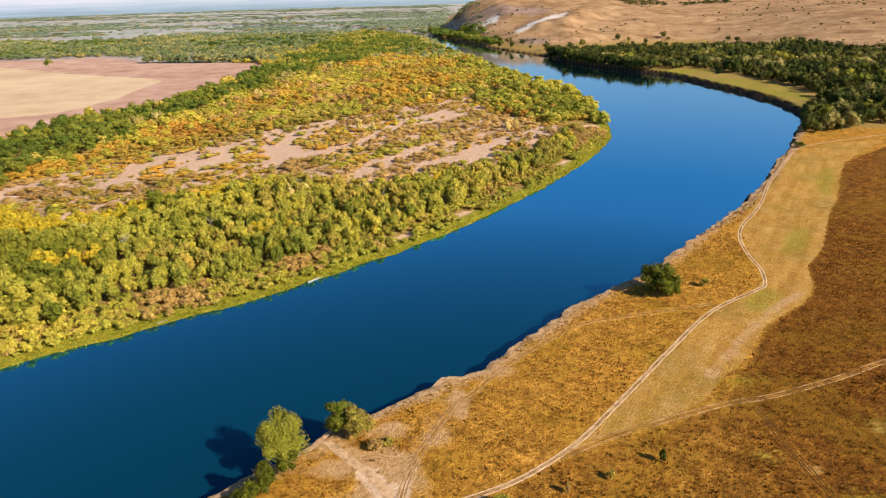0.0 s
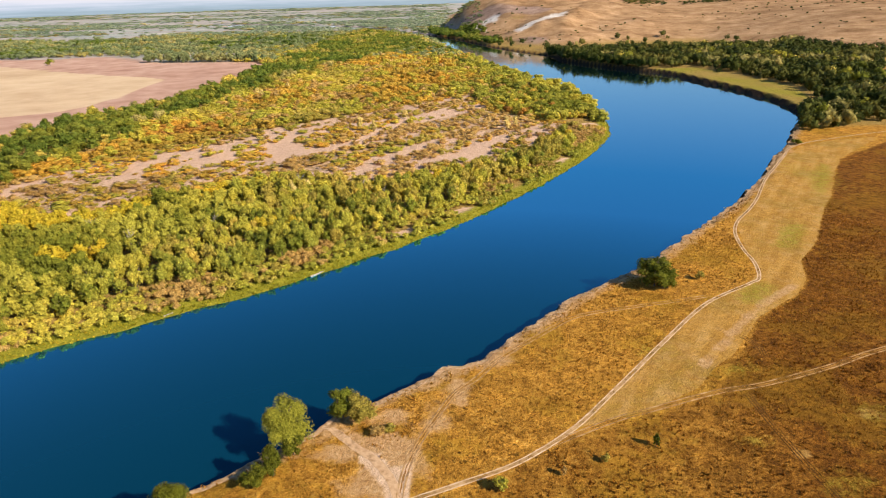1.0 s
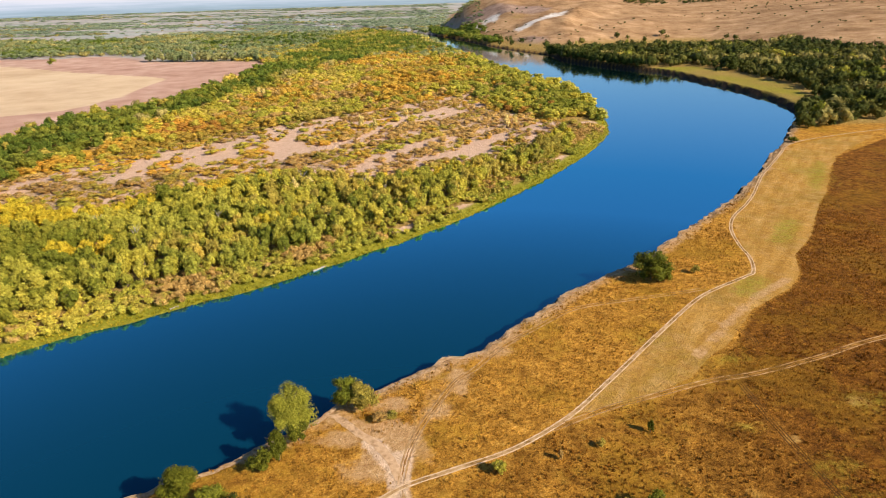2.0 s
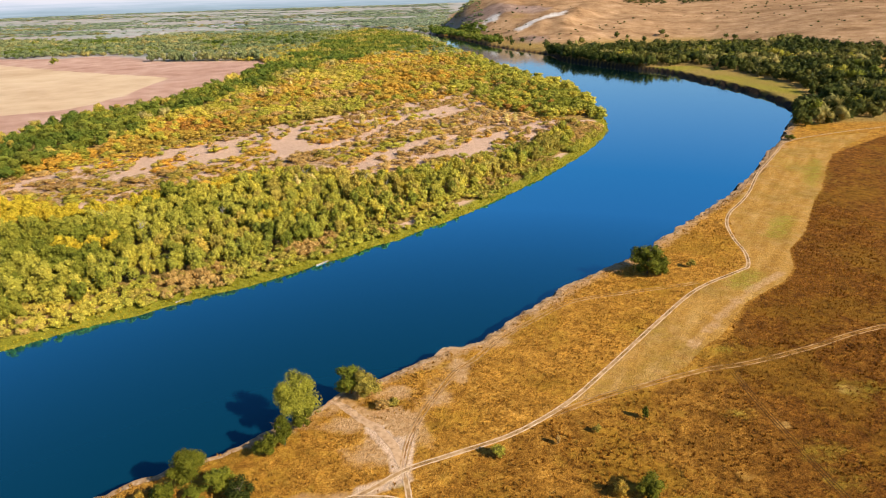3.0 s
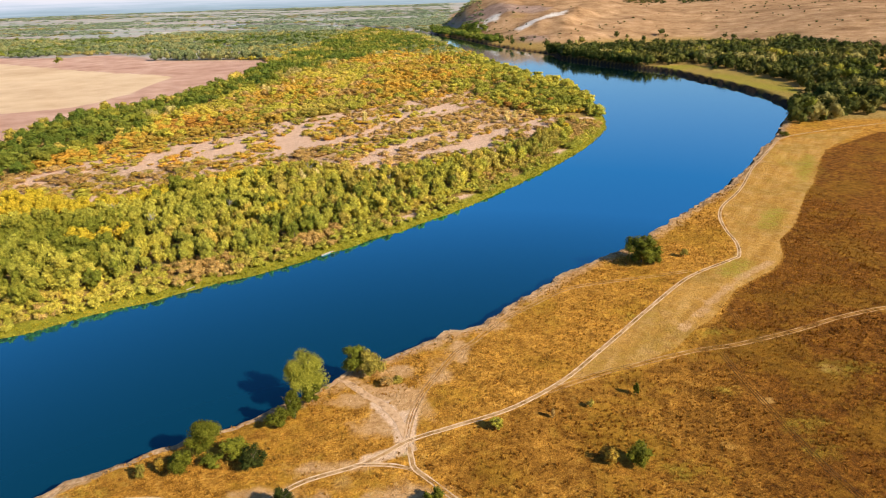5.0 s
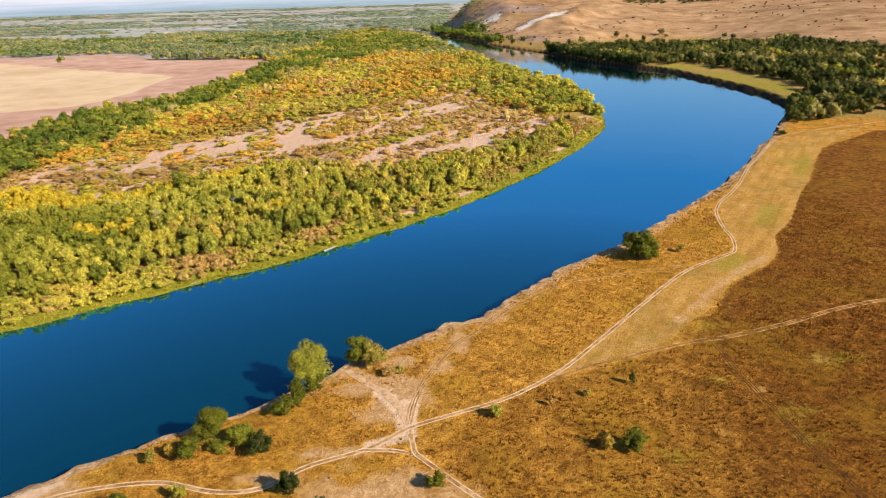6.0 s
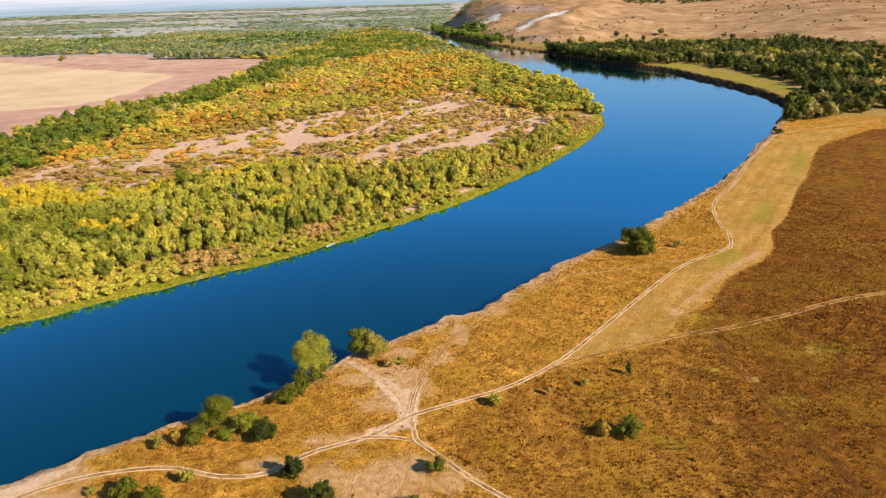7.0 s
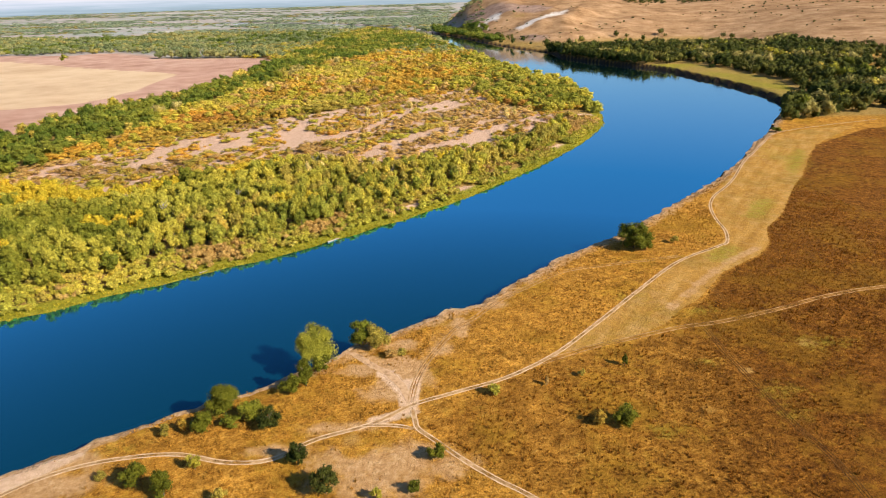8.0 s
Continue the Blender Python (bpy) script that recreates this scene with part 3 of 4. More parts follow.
def cut_bank():
    """The crumbling lip of the cut bank: a ragged pale crust over an earth face, its shade painted in, down to the
    water.
    """
    pale = earth_material("bank_crust", [(0.3, (0.30, 0.175, 0.08)), (0.5, (0.44, 0.285, 0.155)), (0.7, (0.60, 0.44, 0.29))], 0.9, lump=0.6, broken=0.47)
    # earth colour set dark for the shade below the lip
    dark = earth_material("shaded_bank_face", [(0.3, (0.05, 0.03, 0.018)), (0.7, (0.16, 0.10, 0.06))], 0.8, lump=0.6)
    c = smooth_line(OUTER_BANK, 0.55)
    c = c[(c[:, 1] > 30) & (c[:, 1] < 440) & (c[:, 0] > -190)]
    d = np.gradient(c, axis=0)
    d /= np.linalg.norm(d, axis=1)[:, None]
    out = np.c_[-d[:, 1], d[:, 0]]
    x, y = c[:, 0], c[:, 1]
    nib = (lattice(x, y, 4.5, 11) - 0.5) * 2.0 + (lattice(x, y, 13, 12) - 0.5) * 2.4
    lip = 0.5 + nib + (lattice(x, y, 2.6, 14) - 0.5) * 0.9 + (lattice(x, y, 1.1, 17) - 0.5) * 0.45
    back = lip - 1.3 - 0.7 * lattice(x, y, 5, 15)
    rim = c + out * lip[:, None]
    heel = c + out * back[:, None]
    foot = c + out * (lip + 0.5 + 0.5 * lattice(x, y, 3, 16))[:, None]
    top = (lattice(x, y, 60, 1) - 0.5) * 0.27 + (lattice(x, y, 26, 2) - 0.5) * 0.105 + 0.03
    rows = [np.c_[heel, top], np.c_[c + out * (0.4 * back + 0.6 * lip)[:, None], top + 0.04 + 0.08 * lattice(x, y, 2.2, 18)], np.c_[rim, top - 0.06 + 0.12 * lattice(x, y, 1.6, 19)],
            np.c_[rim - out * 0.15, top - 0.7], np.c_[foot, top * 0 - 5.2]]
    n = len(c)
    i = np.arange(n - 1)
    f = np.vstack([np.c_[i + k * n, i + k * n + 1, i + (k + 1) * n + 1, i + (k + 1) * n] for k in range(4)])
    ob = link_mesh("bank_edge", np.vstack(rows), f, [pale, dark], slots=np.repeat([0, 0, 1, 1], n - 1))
    return tagged(ob, "ragged pale crust of the cut bank over an earth face with painted shade", "river bank", kind="structure")


cut_bank()

# ---- dirt tracks ----
pale_dust = earth_material("pale_dust", [(0.3, (0.33, 0.18, 0.07)), (0.45, (0.56, 0.38, 0.22)), (0.7, (0.74, 0.56, 0.39))], 0.5, broken=0.35)
worn_grass = earth_material("worn_grass", [(0.3, (0.26, 0.115, 0.02)), (0.7, (0.42, 0.22, 0.055))], 0.9, broken=0.46)
crushed_grass = earth_material("crushed_grass", [(0.3, (0.07, 0.03, 0.008)), (0.7, (0.17, 0.08, 0.02))], 0.9, broken=0.47)


def dirt_track(name, line, width, label, rut=0.6, gauge=1.6, verge=worn_grass, ruts=pale_dust, seed=1, lift=0.06):
    lift *= 0.5
    road = ribbon(name, line, width, verge, lift, ragged=0.3, seed=seed)
    tagged(road, label, "dirt road", kind="structure")
    for k in (-1, 1):
        ribbon("wheel_rut", line, rut, ruts, lift + 0.012, road, k * gauge / 2, ragged=0.1, seed=seed + k + 5)


worn_dust = earth_material("worn_dust", [(0.3, (0.30, 0.15, 0.04)), (0.5, (0.44, 0.26, 0.11)), (0.7, (0.56, 0.36, 0.18))], 0.4, broken=0.45)
trodden = earth_material("trodden_soil", [(0.3, (0.30, 0.165, 0.06)), (0.5, (0.44, 0.27, 0.125)), (0.7, (0.58, 0.39, 0.22))], 0.6, broken=0.46)
bare_clay = earth_material("bare_clay", [(0.3, (0.44, 0.26, 0.13)), (0.7, (0.66, 0.45, 0.28))], 0.8, broken=0.38)
dirt_track("main_track", MAIN_TRACK, 1.3, "pale two-rut dirt track along the river bank", rut=0.35, gauge=1.1, verge=trodden)
dirt_track("field_track", EAST_TRACK, 0.6, "worn dirt track across the dry field", rut=0.42, gauge=1.5, ruts=worn_dust, seed=11, lift=0.07)
dirt_track("south_track", SOUTH_TRACK, 1.3, "two-rut dirt track branching from the junction", rut=0.32, gauge=1.1, verge=trodden, seed=21, lift=0.08)
dirt_track("link_track", LINK_TRACK, 1.2, "short pale cut-off between two tracks", rut=0.4, gauge=0.9, verge=trodden, seed=31, lift=0.1)
dirt_track("bank_spur", BANK_SPUR, 2.2, "pale sandy spur down to the river edge", rut=0.5, seed=41, gauge=1.3, verge=bare_clay, ruts=bare_clay, lift=0.09)
dirt_track("bank_path", BANK_PATH, 0.3, "faint grassy path along the bank edge", rut=0.42, gauge=1.4, ruts=worn_dust, seed=51, lift=0.07)
dirt_track("field_ruts", FIELD_RUTS, 0.25, "old tyre ruts pressed in the brown grass", rut=0.3, gauge=1.5, ruts=crushed_grass, verge=crushed_grass, seed=61)

dirt_track("field_path", FIELD_PATH, 0.3, "faint footpath into the brown field", rut=0.3, gauge=0.9, ruts=worn_grass, seed=71)
dirt_track("turning_ruts", TURNING_RUTS, 0.2, "short curved tyre ruts in the brown grass", rut=0.28, gauge=1.5, ruts=crushed_grass, verge=crushed_grass, seed=81)

# ---- foliage ----
SPECIES = {
    "green": leaf_material("green_leaves", [(0.0, (0.155, 0.19, 0.034)), (0.4, (0.27, 0.29, 0.048)), (0.75, (0.36, 0.36, 0.06)), (1.0, (0.47, 0.425, 0.075))]),
    "dark": leaf_material("dark_leaves", [(0.0, (0.085, 0.115, 0.020)), (0.5, (0.17, 0.20, 0.028)), (1.0, (0.29, 0.28, 0.042))]),
    "yellow": leaf_material("yellow_leaves", [(0.0, (0.30, 0.24, 0.05)), (0.4, (0.40, 0.295, 0.052)), (0.75, (0.47, 0.315, 0.052)), (1.0, (0.50, 0.29, 0.048))]),
    "lemon": leaf_material("lemon_leaves", [(0.0, (0.34, 0.33, 0.034)), (0.5, (0.45, 0.39, 0.038)), (1.0, (0.53, 0.41, 0.042))]),
    "pale": leaf_material("pale_poplar_leaves", [(0.0, (0.46, 0.42, 0.16)), (1.0, (0.60, 0.54, 0.24))]),
    "olive": leaf_material("olive_leaves", [(0.0, (0.22, 0.205, 0.042)), (0.5, (0.35, 0.31, 0.066)), (1.0, (0.49, 0.41, 0.09))]),
    "willow": leaf_material("willow_leaves", [(0.0, (0.12, 0.15, 0.02)), (0.5, (0.185, 0.212, 0.026)), (1.0, (0.28, 0.285, 0.045))], 0.2),
    "thorn": leaf_material("dark_olive_leaves", [(0.0, (0.022, 0.036, 0.008)), (0.5, (0.048, 0.062, 0.013)), (1.0, (0.12, 0.115, 0.028))], 0.06),
    "oak": leaf_material("oak_leaves", [(0.0, (0.05, 0.09, 0.018)), (0.5, (0.105, 0.155, 0.026)), (1.0, (0.22, 0.24, 0.04))], 0.3),
    # green with a little distance haze mixed into its colour
    "plain": leaf_material("hazed_grove_leaves", [(0.0, (0.11, 0.165, 0.085)), (0.5, (0.19, 0.245, 0.12)), (1.0, (0.34, 0.34, 0.15))], 0.4),
    "bush": leaf_material("bush_leaves", [(0.0, (0.058, 0.076, 0.010)), (0.5, (0.11, 0.128, 0.015)), (1.0, (0.19, 0.195, 0.026))], 0.14),
    "rust": leaf_material("rust_leaves", [(0.0, (0.24, 0.125, 0.035)), (0.5, (0.34, 0.19, 0.045)), (1.0, (0.44, 0.26, 0.05))], 0.3),
    # leaf colour paled and greyed to carry the haze over far trees
    "distant": leaf_material("hazed_far_leaves", [(0.0, (0.18, 0.265, 0.19)), (0.5, (0.25, 0.335, 0.24)), (1.0, (0.35, 0.41, 0.30))], 0.6),
    "lime": leaf_material("lime_leaves", [(0.0, (0.25, 0.27, 0.042)), (0.5, (0.37, 0.36, 0.055)), (1.0, (0.49, 0.435, 0.07))]),
    "dry": leaf_material("dry_leaves", [(0.0, (0.30, 0.205, 0.075)), (0.5, (0.42, 0.31, 0.112)), (1.0, (0.53, 0.41, 0.16))], 0.3),
    "grey": leaf_material("grey_willow_leaves", [(0.0, (0.17, 0.17, 0.05)), (0.5, (0.26, 0.25, 0.085)), (1.0, (0.40, 0.36, 0.15))]),
}
bark = earth_material("bark", [(0.3, (0.10, 0.075, 0.05)), (0.7, (0.26, 0.21, 0.16))], 3.0)
dead_wood = earth_material("dead_wood", [(0.3, (0.28, 0.25, 0.22)), (0.7, (0.50, 0.46, 0.42))], 3.0)


CORE_V = np.array([(1, 0, 0), (0, 1, 0), (-1, 0, 0), (0, -1, 0), (0, 0, 1), (0, 0, -1)], float)
CORE_F = np.array([(0, 1, 4), (1, 2, 4), (2, 3, 4), (3, 0, 4), (1, 0, 5), (2, 1, 5), (3, 2, 5), (0, 3, 5)])


def unit(v):
    return v / np.linalg.norm(v, axis=1)[:, None]


def crown_array(seed, lumps, leaves, leaf, base=0.15, tall=False, fat=1.0):
    """A crown 1 wide and 1 high: uneven boughs, each a small core wrapped in sprays of leaves. Corners and triangles."""
    r = np.random.default_rng(seed)
    c = unit(r.normal(size=(lumps, 3))) * (r.random((lumps, 1)) ** 0.4) * 0.72
    if lumps < 4:
        c *= (1, 1, 0.4)
    mid, half = (1 + base) / 2, (1 - base) / 2
    wide = np.ones(lumps)
    if tall:
        wide = 1.05 - 0.75 * np.clip(c[:, 2] * 0.5 + 0.5, 0, 1)
    c = np.c_[c[:, 0] * 0.5 * wide, c[:, 1] * 0.5 * wide, mid + c[:, 2] * half]
    rad = r.uniform(0.65, 1.35, lumps) * fat * 0.46 / max(lumps, 2) ** 0.36
    vs, fs, at = [], [], 0
    for k in range(lumps):
        turn = np.linalg.qr(r.normal(size=(3, 3)))[0]
        turn *= np.sign(np.linalg.det(turn))
        vs.append(CORE_V @ turn.T * r.uniform(0.7, 1.05, (6, 1)) * rad[k] + c[k])
        fs.append(CORE_F + at)
        at += 6
    q = np.repeat(np.arange(lumps), leaves)
    n = unit(r.normal(size=(len(q), 3)) + (0, 0, 0.3))
    p = c[q] + n * rad[q, None] * r.uniform(0.72, 1.2, (len(q), 1)) * (1, 1, 0.92)
    n = unit(n * 0.75 + r.normal(size=n.shape) * 0.42 + (0, 0, 0.15))
    a = unit(np.cross(n, r.normal(size=n.shape)))
    b = np.cross(n, a)
    s = leaf * r.uniform(0.6, 1.4, (len(q), 1))
    tri = np.stack([p - a * s - b * s * 0.6, p + a * s * r.uniform(0.6, 1.0, (len(q), 1)) - b * s * 0.7, p + b * s * r.uniform(0.8, 1.2, (len(q), 1))], 1).reshape(-1, 3)
    vs.append(tri)
    fs.append(np.arange(len(q) * 3).reshape(-1, 3) + at)
    v = np.vstack(vs)
    v[:, 2] = np.clip(v[:, 2], 0.0, None)
    return v, np.vstack(fs)


def tuft_array(seed, blades=11):
    """A grass tussock 1 wide and 1 high: blades that fan out from its foot."""
    r = np.random.default_rng(seed)
    a = r.random(blades) * 6.283
    out, up = r.uniform(0.12, 0.5, blades), r.uniform(0.55, 1.0, blades)
    foot = np.c_[np.cos(a) * 0.12, np.sin(a) * 0.12, a * 0]
    side = np.c_[-np.sin(a), np.cos(a), a * 0] * r.uniform(0.06, 0.13, (blades, 1))
    tip = np.c_[np.cos(a) * out, np.sin(a) * out, up]
    v = np.stack([foot - side, foot + side, tip], 1).reshape(-1, 3)
    return v, np.arange(blades * 3).reshape(-1, 3)


def plant_stuff(name, label, category, species, shapes, x, y, height, width, sink=0.1):
    """Many plants joined as one mesh."""
    if not len(x):
        return None
    z = ground_z(x, y) - sink
    r = np.random.default_rng(len(x))
    pick = r.integers(0, len(shapes), len(x))
    turn = r.random(len(x)) * 6.283
    tones = np.clip(0.5 + (lattice(x, y, 42, 77) - 0.5) * 0.9 + (lattice(x, y, 15, 78) - 0.5) * 0.5 + (r.random(len(x)) - 0.5) * 0.3, 0, 1)
    vs, ts, fs, at = [], [], [], 0
    for k, (sh, tri) in enumerate(shapes):
        w = np.where(pick == k)[0]
        cs, sn = np.cos(turn[w])[:, None], np.sin(turn[w])[:, None]
        px = (sh[None, :, 0] * cs - sh[None, :, 1] * sn) * width[w][:, None] + x[w][:, None]
        py = (sh[None, :, 0] * sn + sh[None, :, 1] * cs) * width[w][:, None] + y[w][:, None]
        pz = sh[None, :, 2] * height[w][:, None] + z[w][:, None]
        vs.append(np.stack([px, py, pz], -1).reshape(-1, 3))
        ts.append(np.repeat(tones[w], len(sh)))
        fs.append((tri[None] + (np.arange(len(w)) * len(sh))[:, None, None] + at).reshape(-1, 3))
        at += len(sh) * len(w)
    ob = link_mesh(name, np.vstack(vs), np.vstack(fs), [SPECIES[species]], tone=np.concatenate(ts), smooth=True)
    return tagged(ob, label, category, kind="stuff")


def spread(box, gap, seed, loose=1.1):
    """Jittered places over a rectangle (x0, y0, x1, y1)."""
    r = np.random.default_rng(seed)
    x, y = np.meshgrid(np.arange(box[0], box[2], gap), np.arange(box[1], box[3], gap))
    x, y = x.ravel(), y.ravel()
    return x + (r.random(len(x)) - 0.5) * gap * loose, y + (r.random(len(y)) - 0.5) * gap * loose


def trunk_bm(height, radius, seed, limbs=4):
    r = random.Random(seed)
    bm = bmesh.new()

    def limb(a, b, ra, rb):
        m = Matrix.Translation((a + b) / 2) @ (b - a).to_track_quat("Z", "Y").to_matrix().to_4x4()
        bmesh.ops.create_cone(bm, segments=6, radius1=ra, radius2=rb, depth=(b - a).length, matrix=m)

    knee = Vector((r.uniform(-0.05, 0.05) * height, r.uniform(-0.05, 0.05) * height, height * 0.45))
    top = Vector((r.uniform(-0.08, 0.08) * height, r.uniform(-0.08, 0.08) * height, height * 0.85))
    limb(Vector((0, 0, -0.4)), knee, radius, radius * 0.7)
    limb(knee, top, radius * 0.7, radius * 0.2)
    for k in range(limbs):
        s = knee.lerp(top, r.uniform(0, 0.6))
        a = r.uniform(0, 6.28)
        e = s + Vector((math.cos(a), math.sin(a), r.uniform(0.5, 1.1))) * height * 0.28
        limb(s, e, radius * 0.4, radius * 0.12)
    return bm


def plant(kind, label, category, species, shape, x, y, height, width, trunk=True, tone=0.0, group="", seed=0, lean=(0, 0)):
    """One tree or bush of its own: stem and crown under an Empty at its foot. lean: how far its top hangs over."""
    ob = new(kind)
    ob.location = (x, y, float(ground_z(np.array([x]), np.array([y]))[0]) - 0.05)
    tagged(ob, label, category, group)
    bm = trunk_bm(height * 0.9, max(0.08, height * 0.022), seed, 5)
    for w in bm.verts:
        w.co.x, w.co.y = w.co.x + lean[0] * w.co.z / height, w.co.y + lean[1] * w.co.z / height
    part("trunk" if trunk else "stem", bm, bark, ob)
    v = shape[0] * np.array([width, width, height])
    v[:, :2] += v[:, 2:] / height * lean
    link_mesh("crown" if trunk else "foliage", v, shape[1], [SPECIES[species]], ob, tone=np.full(len(v), tone), alone=trunk, smooth=True)
    return ob


# crown shapes: near, middle distance, far
WOOD = [crown_array(200 + k, 11, 38, 0.068, 0.06, tall=k % 3 == 2, fat=0.95) for k in range(7)]
LOW = [crown_array(220 + k, 3, 22, 0.11, 0.0, fat=0.72) for k in range(6)]
MIDW = [crown_array(240 + k, 6, 24, 0.09, 0.05, fat=0.95) for k in range(6)]
SOFT = [crown_array(250 + k, 5, 18, 0.11, 0.03) for k in range(6)]
THICK = [crown_array(270 + k, 4, 18, 0.1, 0.0, fat=0.85) for k in range(6)]
FAR = [crown_array(260 + k, 2, 13, 0.14, 0.0, fat=0.95) for k in range(6)]
SPECK = [crown_array(265 + k, 1, 10, 0.2, 0.0, fat=1.0) for k in range(6)]
TUFT = [tuft_array(280 + k) for k in range(8)]

# ---- bushes and trees on the dry bank ----
BANK_PLANTS = [
    # kind, species, tall shape, x, y, height, width, label
    ("bank_tree", "willow", 0, -36.6, 110.0, 11.8, 12.8, "tall yellow-green willow leaning over the river edge"),
    ("bank_bush", "bush", 2, -36.4, 108.3, 6.4, 6.4, "green willow sucker at the foot of the tree"),
    ("bank_bush", "bush", 1, -39.6, 101.8, 9.4, 6.6, "narrow green poplar sapling on the bank edge"),
    ("bank_bush", "bush", 2, -43.2, 99.2, 5.4, 7.6, "round dark green bush on the bank edge"),
    ("bank_tree", "willow", 2, -27.4, 121.4, 9.2, 9.6, "yellow-green willow bush overhanging the water"),
    ("bank_bush", "olive", 2, -22.2, 120.4, 8.0, 10.2, "thinning brown-olive willow bush beside the water"),
    ("bank_bush", "dry", 2, -17.3, 114.9, 2.6, 5.0, "low brown-olive brush beside the sandy spur"),
    ("bank_bush", "olive", 2, -14.4, 115.6, 2.2, 4.2, "low olive brush beside the sandy spur"),
    ("bank_tree", "bush", 0, -57.7, 90.2, 9.6, 9.6, "dull green elm on the bank"),
    ("bank_bush", "bush", 2, -61.2, 83.4, 6.6, 7.2, "dense green bush in dry grass"),
    ("bank_bush", "willow", 2, -55.0, 85.8, 2.9, 6.4, "low yellow-green bush in dry grass"),
    ("bank_bush", "willow", 2, -50.2, 88.2, 6.2, 7.2, "thin yellowing bush in dry grass"),
    ("bank_bush", "thorn", 2, -45.0, 84.8, 5.8, 7.0, "dense dark green round bush in dry grass"),
    ("bank_bush", "olive", 2, -69.9, 82.4, 4.0, 3.4, "sparse grey-green sapling near the edge"),
    ("bank_bush", "yellow", 2, -66.0, 84.0, 3.8, 3.2, "rust-brown dry bush in grass"),
    ("bank_bush", "thorn", 2, -35.4, 71.6, 6.6, 5.4, "dark green upright bush beside the track"),
    ("bank_bush", "thorn", 2, -27.7, 63.2, 7.6, 6.6, "large dark green bush in dry grass"),
    ("bank_bush", "lime", 2, -58.3, 70.6, 4.8, 3.7, "yellow-green bush hiding the track"),
    ("bank_bush", "olive", 2, -78.4, 68.4, 2.3, 3.2, "small olive bush on bare soil"),
    ("bank_bush", "bush", 2, -69.5, 66.3, 6.4, 6.3, "broad green bush in a loose thicket"),
    ("bank_bush", "bush", 2, -62.0, 62.6, 7.6, 6.4, "tall leafy green bush in a loose thicket"),
    ("bank_bush", "olive", 2, -49.3, 60.7, 4.0, 3.8, "olive bush in dry grass"),
    ("bank_bush", "lime", 2, -16.8, 61.4, 3.6, 3.1, "small yellow-green sapling in dry grass"),
    ("bank_bush", "bush", 2, -8.8, 63.3, 3.8, 3.7, "small green bush on trodden ground"),
    ("bank_bush", "bush", 2, -4.2, 73.2, 4.2, 5.4, "grey-green bush on trodden ground"),
    ("bank_bush", "lime", 2, 10.9, 95.9, 3.9, 4.6, "pale yellow-green bush below the track"),
    ("bank_bush", "bush", 1, 48.7, 108.5, 4.3, 2.6, "small dark upright bush in the brown field"),
    ("bank_bush", "olive", 2, 35.5, 103.6, 2.6, 2.5, "small olive bush in the brown field"),
    ("bank_bush", "dry", 1, 25.3, 99.6, 2.8, 2.2, "small dry brown bush in the field"),
    ("bank_bush", "bush", 2, 41.9, 83.2, 6.0, 7.2, "round green bush with yellowing edge in the field"),
    ("bank_bush", "yellow", 2, 35.8, 83.4, 3.9, 4.2, "dry orange-brown bush in the field"),
    ("bank_tree", "bush", 2, 75.4, 190.8, 12.4, 16.0, "broad green willow clump on the river edge"),
    ("bank_bush", "bush", 2, 79.5, 188.6, 7.5, 7.0, "green side growth of the willow clump"),
    ("bank_bush", "olive", 2, 93.2, 195.0, 3.6, 4.4, "small olive bush near the willow clump"),
    ("meadow_bush", "thorn", 2, 333.0, 742.0, 5.0, 8.0, "single dark bush on the green meadow"),
    ("bank_bush", "bush", 2, 233.5, 388.5, 4.4, 8.0, "low dark bush at the end of the strip"),
]
for k, (kind, species, shape, x, y, h, w, label) in enumerate(BANK_PLANTS):
    q = 1.0 if h * w > 25 else 0.6
    sh = crown_array(400 + k, 20, 480, 0.017, 0.08, fat=1.02) if shape == 0 else crown_array(400 + k, 26, int(100 * q), 0.03, 0.03, tall=True) if shape == 1 else crown_array(400 + k, 28, int(110 * q), 0.027, 0.0)
    plant(kind, label, "tree" if kind == "bank_tree" else "bush", species, sh, x, y, h, w, kind == "bank_tree", tone=(k * 0.37) % 0.6 * (kind == "bank_bush"), seed=k, lean=(-4.0, 5.0) if shape == 0 and k == 0 else (0, 0))

# ---- the wooded inner bank ----
wx, wy = spread((-330, 120, 160, 1500), 4.9, 3)
_, di_, in_, _ = banks(wx, wy)
s_in = depth_in(wx, wy, SAND)
d_in = depth_in(wx, wy, DARK_WOOD)
f_in = depth_in(wx, wy, FIELD)
seen = in_ & (di_ > 1) & (f_in < 0) & (wx > -0.67 * (wy + 36) - 95) & (((wx - 112) / 30) ** 2 + ((wy - 462) / 40) ** 2 > 1)
u_ = np.clip(0.5 + (lattice(wx, wy, 30, 43) - 0.5) * 1.25 + (rng.random(len(wx)) - 0.5) * 0.5, 0, 0.999)
patch = lattice(wx, wy, 38, 41)
v0_ = rng.random(len(wx))
# darker to the west, yellower towards the bend, with stands of their own
u_ = u_ + 0.42 * fade(wx, -140, -30) - 0.22
for cx, cy, rx, ry, by_ in ((-191, 217, 26, 16, -0.35), (-150, 236, 18, 10, -0.2), (-155, 199, 16, 9, 0.4), (-120, 240, 14, 9, -0.25), (-104, 228, 12, 8, 0.3), (-88, 262, 18, 9, -0.3), (-52, 250, 22, 8, 0.2), (-20, 286, 18, 8, -0.25), (20, 300, 14, 9, 0.2)):
    u_ = u_ + by_ * np.exp(-0.5 * (((wx - cx) / rx) ** 2 + ((wy - cy) / ry) ** 2))
